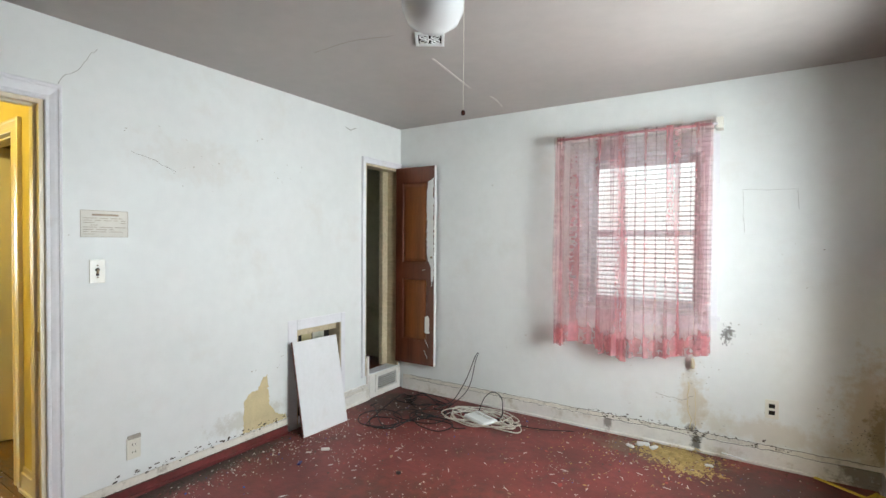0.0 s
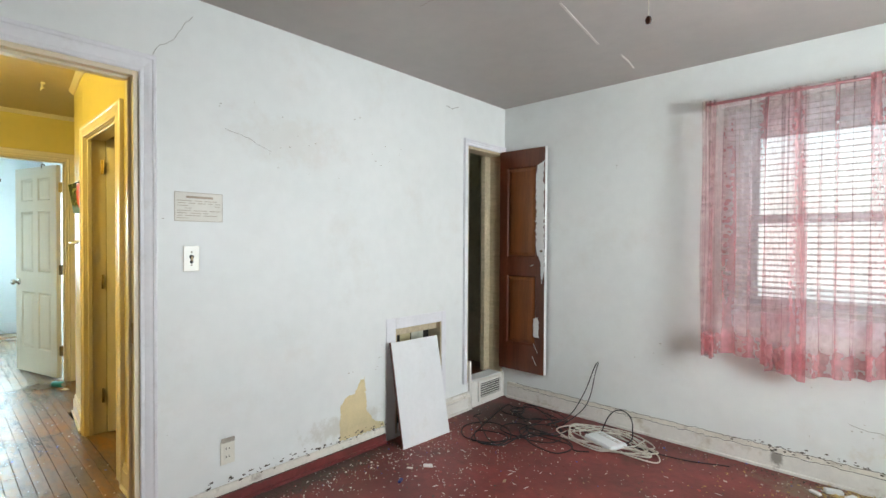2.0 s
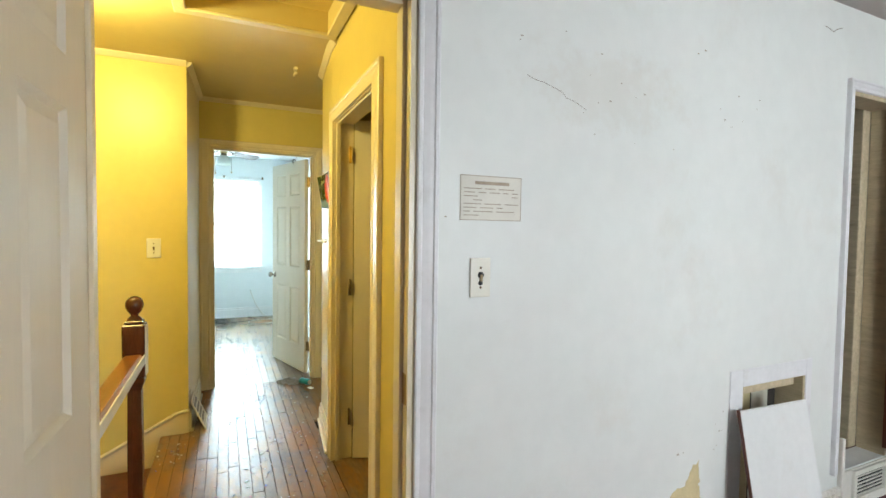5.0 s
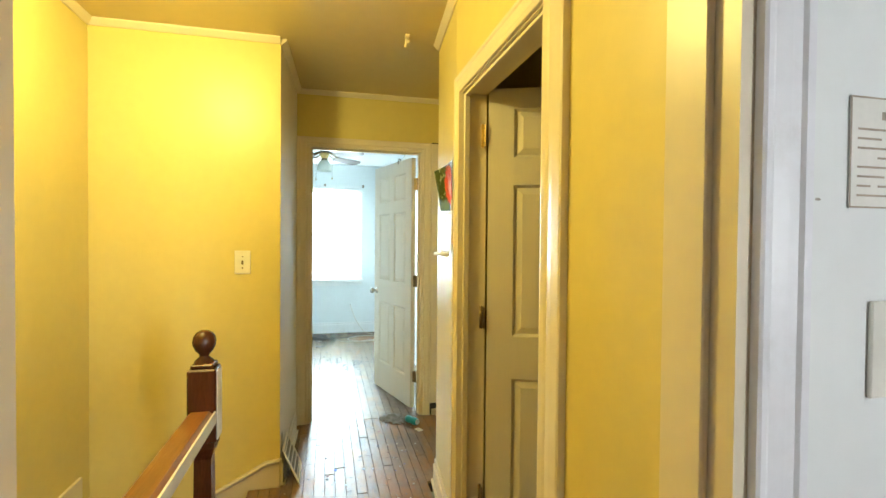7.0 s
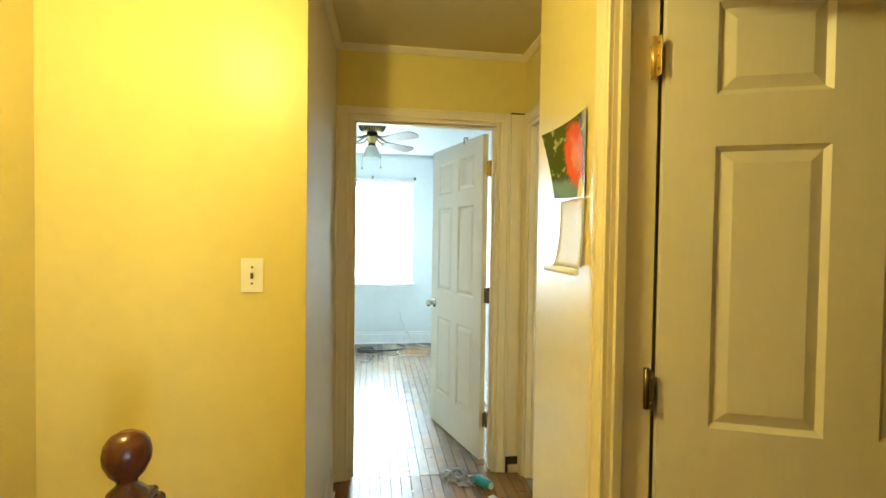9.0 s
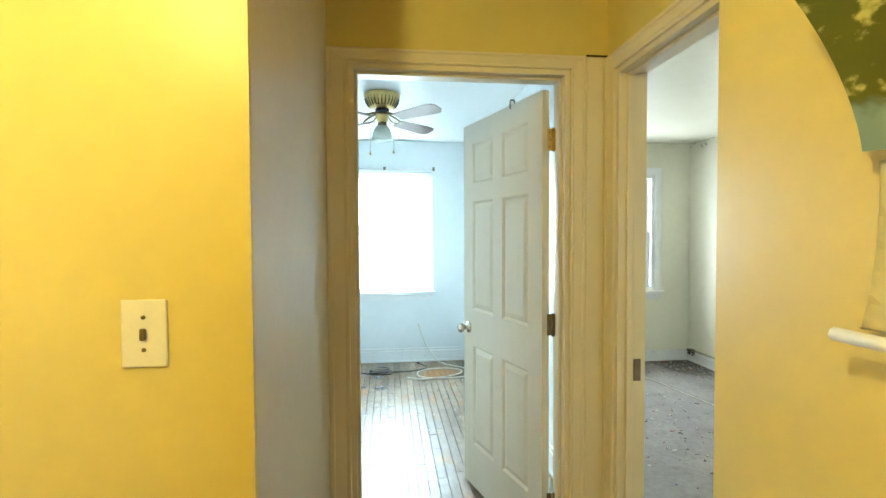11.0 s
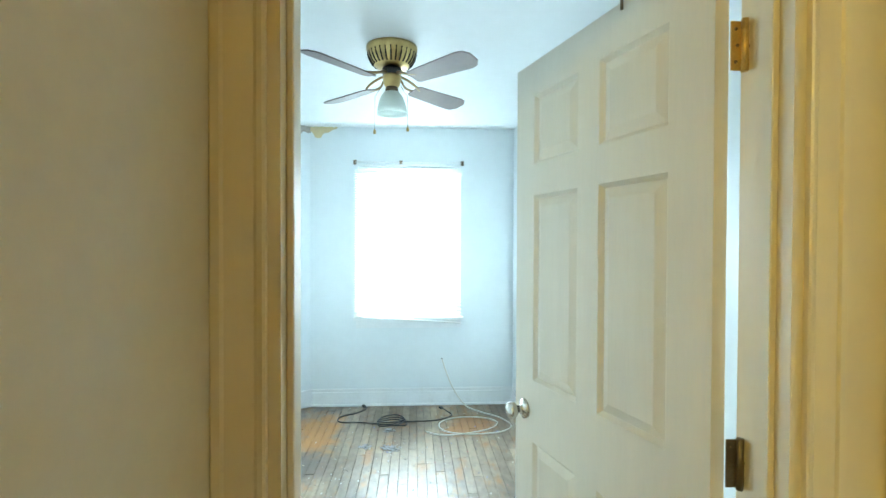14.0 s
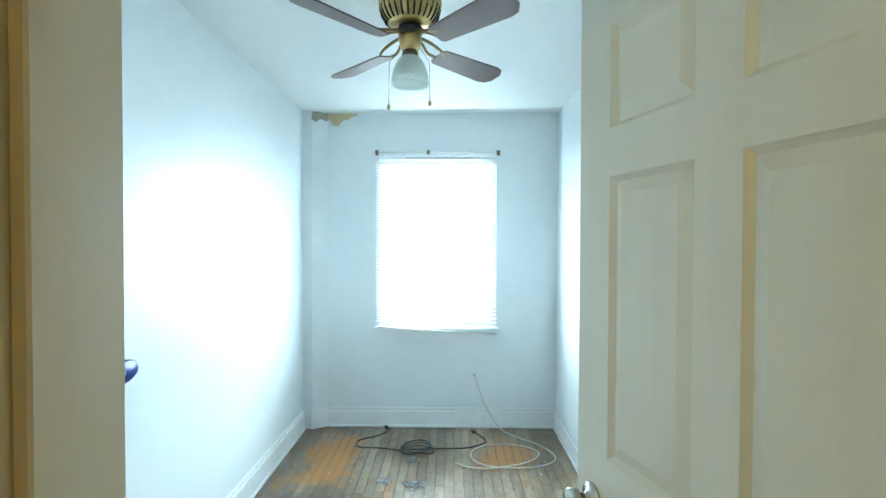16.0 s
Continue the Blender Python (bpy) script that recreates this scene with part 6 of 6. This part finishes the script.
part("bulb", lathe([(0.0, 2.118), (0.020, 2.125), (0.028, 2.145), (0.022, 2.172), (0.013, 2.19), (0.012, 2.207)], 14), M["opal"], fan)
for a, rr in ((44.5, 0.54), (134.0, 0.54), (226.0, 0.54), (319.0, 0.54)):
    bm = bmesh.new()
    out_ = [(0.15, -0.038), (0.165, -0.048), (0.48, -0.064), (0.515, -0.056), (rr, -0.028), (rr, 0.028), (0.515, 0.056), (0.48, 0.064), (0.165, 0.048), (0.15, 0.038)]
    lo = [bm.verts.new((x, y, 2.252 + y * -0.24)) for x, y in out_]
    hi = [bm.verts.new((x, y, 2.258 + y * -0.24)) for x, y in out_]
    bm.faces.new(lo[::-1])
    bm.faces.new(hi)
    for i in range(len(lo)):
        j = (i + 1) % len(lo)
        bm.faces.new((lo[i], lo[j], hi[j], hi[i]))
    ir = part("blade", bm, M["blade"], fan, m=pose(0, 0, 0, 0, 0, a))
    bm = bmesh.new()
    for s_ in (-1, 1):
        tube(smooth_path([(0.045, 0.006 * s_, 2.303), (0.085, 0.020 * s_, 2.292), (0.125, 0.034 * s_, 2.272), (0.165, 0.026 * s_, 2.262), (0.19, 0.008 * s_, 2.260)], 4), 0.0065, 6, bm)
    part("blade_iron", bm, M["darkbrass"], ir, "curved brass blade iron")
for y, z in ((-0.088, 2.02), (0.082, 2.035)):
    part("pull_chain", tube([(0, y * 0.55, 2.245), (0, y * 0.98, 2.19), (0, y, z)], 0.0018, 4), M["nickel"], fan)
    part("pull", lathe([(0, -0.026), (0.007, -0.022), (0.008, -0.010), (0.003, 0.0), (0, 0.001)], 10, pose(0, y, z)), M["brass"], fan)

bm = bmesh.new()
pr = [(RW, RL), (RW + 0.085, RL), (RW + 0.065, RL + 0.07), (RW, RL + 0.175)]
for z in (0.0, CEIL):
    bm.faces.new([bm.verts.new((x, y, z)) for x, y in pr])
bm.verts.ensure_lookup_table()
for i in range(4):
    bm.faces.new((bm.verts[i], bm.verts[(i + 1) % 4], bm.verts[4 + (i + 1) % 4], bm.verts[4 + i]))
bmesh.ops.recalc_face_normals(bm, faces=bm.faces)
tagged(part("wall_corner_box", bm, M["wall3"]), "slanted boxed-in wall corner", "wall", kind="structure")
ragged("water_damage", [(0.0, 0.0), (0.0, -0.05), (0.03, -0.045), (0.05, -0.09), (0.10, -0.10), (0.13, -0.06), (0.18, -0.045), (0.25, -0.005), (0.24, 0.0)], pose(RW + 0.001, -0.30, CEIL - 0.001, 0, 0, 90), M["bare"],
       "tan water-damaged plaster at the ceiling corner", "stain", 71, 0.004)
ragged("water_damage", [(0.0, 0.0), (0.0, -0.06), (0.03, -0.075), (0.06, -0.05), (0.15, -0.07), (0.19, 0.0)], pose(RW + 0.066, RL + 0.071, CEIL - 0.001, 0, 0, 122), M["smudge"], "gray water-damaged plaster at the ceiling corner", "stain", 72, 0.004)
keys = [(-9.275, 0.19, 0.02), (-9.24, 0.21, 0.006), (-9.14, 0.14, 0.005), (-9.06, 0.02, 0.005), (-8.95, 0.03, 0.005), (-8.93, 0.20, 0.005)]
for i in range(20):
    a = 2.6 + i * math.tau / 7
    r_ = 0.10 + 0.02 * math.sin(i * 1.7)
    keys.append((-8.89 + r_ * 0.85 * math.sin(a), 0.44 + r_ * math.cos(a) * -1.0, 0.006 + 0.0022 * i))
keys += [(-8.93, 0.60, 0.006), (-8.95, 0.80, 0.005), (-9.05, 0.93, 0.005), (-9.15, 0.90, 0.005), (-9.21, 0.86, 0.012)]
cable("black_extension_cable", keys, 0.0045, M["black"], "black extension cord coiled on the oak floor")
for x, y in ((-9.285, 0.185), (-9.22, 0.85)):
    ob = tagged(part("cord_plug", boxes((-0.02, -0.012, 0, 0.02, 0.012, 0.02), bevel=0.004), M["black"]), "black plug at the end of the cord", "plug", "cord plugs")
    ob.matrix_basis = pose(x, y, 0.002, 0, 0, 30)
cable("white_antenna_cable", [(RW + 0.004, 0.865, 0.405), (RW + 0.03, 0.90, 0.30), (RW + 0.06, 0.96, 0.16), (-9.22, 1.06, 0.03), (-9.12, 1.18, 0.006), (-8.98, 1.32, 0.006), (-8.80, 1.38, 0.006), (-8.68, 1.25, 0.006), (-8.66, 1.0, 0.006), (-8.74, 0.84, 0.006),
                     (-8.90, 0.83, 0.006), (-9.0, 0.98, 0.006), (-8.98, 1.18, 0.007), (-8.86, 1.28, 0.012), (-8.72, 1.18, 0.014), (-8.64, 0.95, 0.012), (-8.66, 0.80, 0.006), (-8.72, 0.71, 0.006)], 0.0042, M["cordw"], "off-white cable from the wall looped on the oak floor")
tagged(part("wall_hole", lathe([(0, 0.001), (0.006, 0.001), (0.007, 0)], 8, pose(RW, 0.865, 0.405, 0, 90)), M["hole"]), "small cable hole in the wall", "hole")
for i, (x, y) in enumerate(((-8.47, 0.28), (-8.45, 0.43), (-8.76, 0.43), (-8.43, 0.47))):
    litter("lint", [(x, y, 0.018, 0.018, 50)], M["fluff"], "small gray lint clump on the oak floor", 80 + i, 0.001, (0.004, 0.013), 1.5)
litter("bedroom_litter", [(-8.5, 0.6, 0.5, 0.5, 300), (-7.6, 0.7, 0.6, 0.4, 220)], FLAKES, "crumbs and chips scattered on the oak floor", 90, 0.0, (0.002, 0.007))
bh = thing("wall_hook", pose(-7.27, RL + 0.001, 0.995), "blue oval plastic hook with a white centre", "hook")
part("plate", lathe([(0, 0.012), (0.038, 0.012), (0.045, 0.004), (0.045, 0)], 20, pose(0, 0, 0, -90) @ Matrix.Diagonal((1.5, 0.9, 1, 1))), M["blue"], bh)
part("centre", lathe([(0, 0.016), (0.018, 0.015), (0.02, 0.011)], 14, pose(0.03, 0, 0, -90)), M["plastic"], bh)

# ---- gray room things ----
cl = thing("black_dress", pose(-7.53, GN - 0.04, 0), "black strapless cloth hanging over the window", "clothing")
bm = bmesh.new()
gr = []
for j in range(31):
    v = j / 30
    row = []
    for i in range(41):
        u = i / 40
        wd = 0.60 if v > 0.88 else 0.62 + 0.10 * (0.88 - v)
        pinch = 0.03 if 0.8 < v < 0.86 else 0
        x = pinch + (wd - 2 * pinch) * u + 0.05 * (1 - v) * (u - 0.9) + (0.06 * (v - 0.88) / 0.12 if v > 0.88 else 0)
        y = -0.015 * math.sin(14 * u + 5 * v) - 0.012 * math.sin(31 * u - 4 * v) * (1 - v)
        row.append(bm.verts.new((x, y, 1.06 + 0.035 * math.sin(7 * u) * (1 - v) + v * 1.09 - (0.02 * u if v > 0.9 else 0))))
    gr.append(row)
for j in range(30):
    for i in range(40):
        bm.faces.new((gr[j][i], gr[j][i + 1], gr[j + 1][i + 1], gr[j + 1][i])).smooth = True
bmesh.ops.solidify(bm, geom=bm.faces, thickness=0.002)
part("cloth", bm, M["cloth"], cl)
part("strap", tube(smooth_path([(0.10, -0.02, 2.10), (0.14, -0.02, 2.17), (0.30, -0.02, 2.18)], 4), 0.004), M["cloth"], cl)
part("hanger", tube(smooth_path([(0.12, 0.0, 2.15), (0.3, 0.0, 2.20), (0.30, 0.02, 2.24), (0.30, 0.045, 2.24)], 5), 0.003), M["whitewash"], cl)
cable("white_antenna_cable", [(-9.0, 2.9, 0.003), (-8.3, 3.06, 0.003), (-7.94, 3.11, 0.003), (-7.55, 3.20, 0.003), (-7.34, 3.25, 0.003), (-7.27, 3.33, 0.006), (-7.24, 3.28, 0.006), (-7.34, 3.15, 0.003), (-7.10, 2.98, 0.003), (-6.83, 2.86, 0.003), (-6.5, 2.7, 0.003)], 0.0045, M["cordw"],
      "off-white cable trailing over the gray carpet")
ob = tagged(part("magenta_scrap", boxes((-0.035, -0.012, 0, 0.035, 0.012, 0.008), bevel=0.003), M["magenta"]), "magenta plastic scrap on the gray carpet", "scrap")
ob.matrix_basis = pose(-7.27, 3.02, 0.0, 0, 0, 20)
litter("carpet_litter", [(-7.6, 2.8, 0.6, 0.5, 260), (-8.7, 3.62, 0.2, 0.12, 200), (-6.9, 2.5, 0.3, 0.4, 120)], FLAKES, "scraps and dirt on the gray carpet", 95, -0.002, (0.003, 0.016))
marks("peeling_edge", [(-9.0 + 0.22 * i, CEIL - 0.03, 0.05, 5) for i in range(12)], M["smudge"], "peeling paint along the top of the ivory wall", 96, pose(0, GN, -0.04), (0.006, 0.028))
marks("baseboard_grime", [(-8.93, 0.10, 0.03, 30)], M["grime"], "dark hole and dirt in the baseboard corner", 97, pose(0, GN - 0.019, 0), (0.01, 0.04))
tagged(part("baseboard_gap", boxes((GW + 0.02, GN - 0.022, 0.121, -4.70, GN, 0.130)), M["smudge"]), "dark cable line above the baseboard", "cable")

# ---- outdoors ----
slab("ground", -300, -300, -3.2, 300, 300, -3.0, M["ground"], "dry lawn outside", "ground")
slab("backdrop", -12, 60, -3.0, 14, 61, 3.2, M["brick"], "tan neighbouring house far off", "house")

# ---- plank floors, laid board by board ----
def planks(name, x0, x1, y0, y1, width, length, material, label, seed, z=0.0):
    rnd = random.Random(seed)
    fl = thing(name, pose(0, 0, 0), label, "floor", kind="structure")
    part("subfloor", boxes((x0, y0, z - 0.06, x1, y1, z - 0.012)), M["subfloor"], fl)
    cache = {}
    y = y0
    while y < y1 - 0.005:
        w = min(width, y1 - y) - 0.0013
        x = x0 - rnd.uniform(0, length * 0.8)
        while x < x1:
            le = length * rnd.choice((0.6, 0.8, 1.0, 1.25))
            a, b_ = max(x, x0), min(x + le, x1)
            if b_ - a > 0.03:
                key = (round(b_ - a, 2), round(w, 4))
                if key not in cache:
                    bm = bmesh.new()
                    box(bm, 0, 0, -0.0118, key[0] - 0.0015, key[1], 0, bevel=0.0012)
                    cache[key] = mesh_of("plank", bm, material)
                ob = new("plank", cache[key])
                ob.parent = fl
                ob.matrix_basis = pose(a, y, z + rnd.uniform(-0.0007, 0.0))
            x += le
        y += width
    return fl


planks("floor_hall", DX, HW + 0.05, 0.13, HR, 0.057, 1.15, M["oak"], "worn oak strip hall floor with grit", 11)
planks("floor_alcove", DX, -4.87, HR, H4, 0.057, 1.15, M["oak"], "worn oak strip floor by the doors", 13)
planks("floor_far", RW, DX, RL, 1.50, 0.058, 1.0, M["oak3"], "grayed worn oak strip bedroom floor", 14)
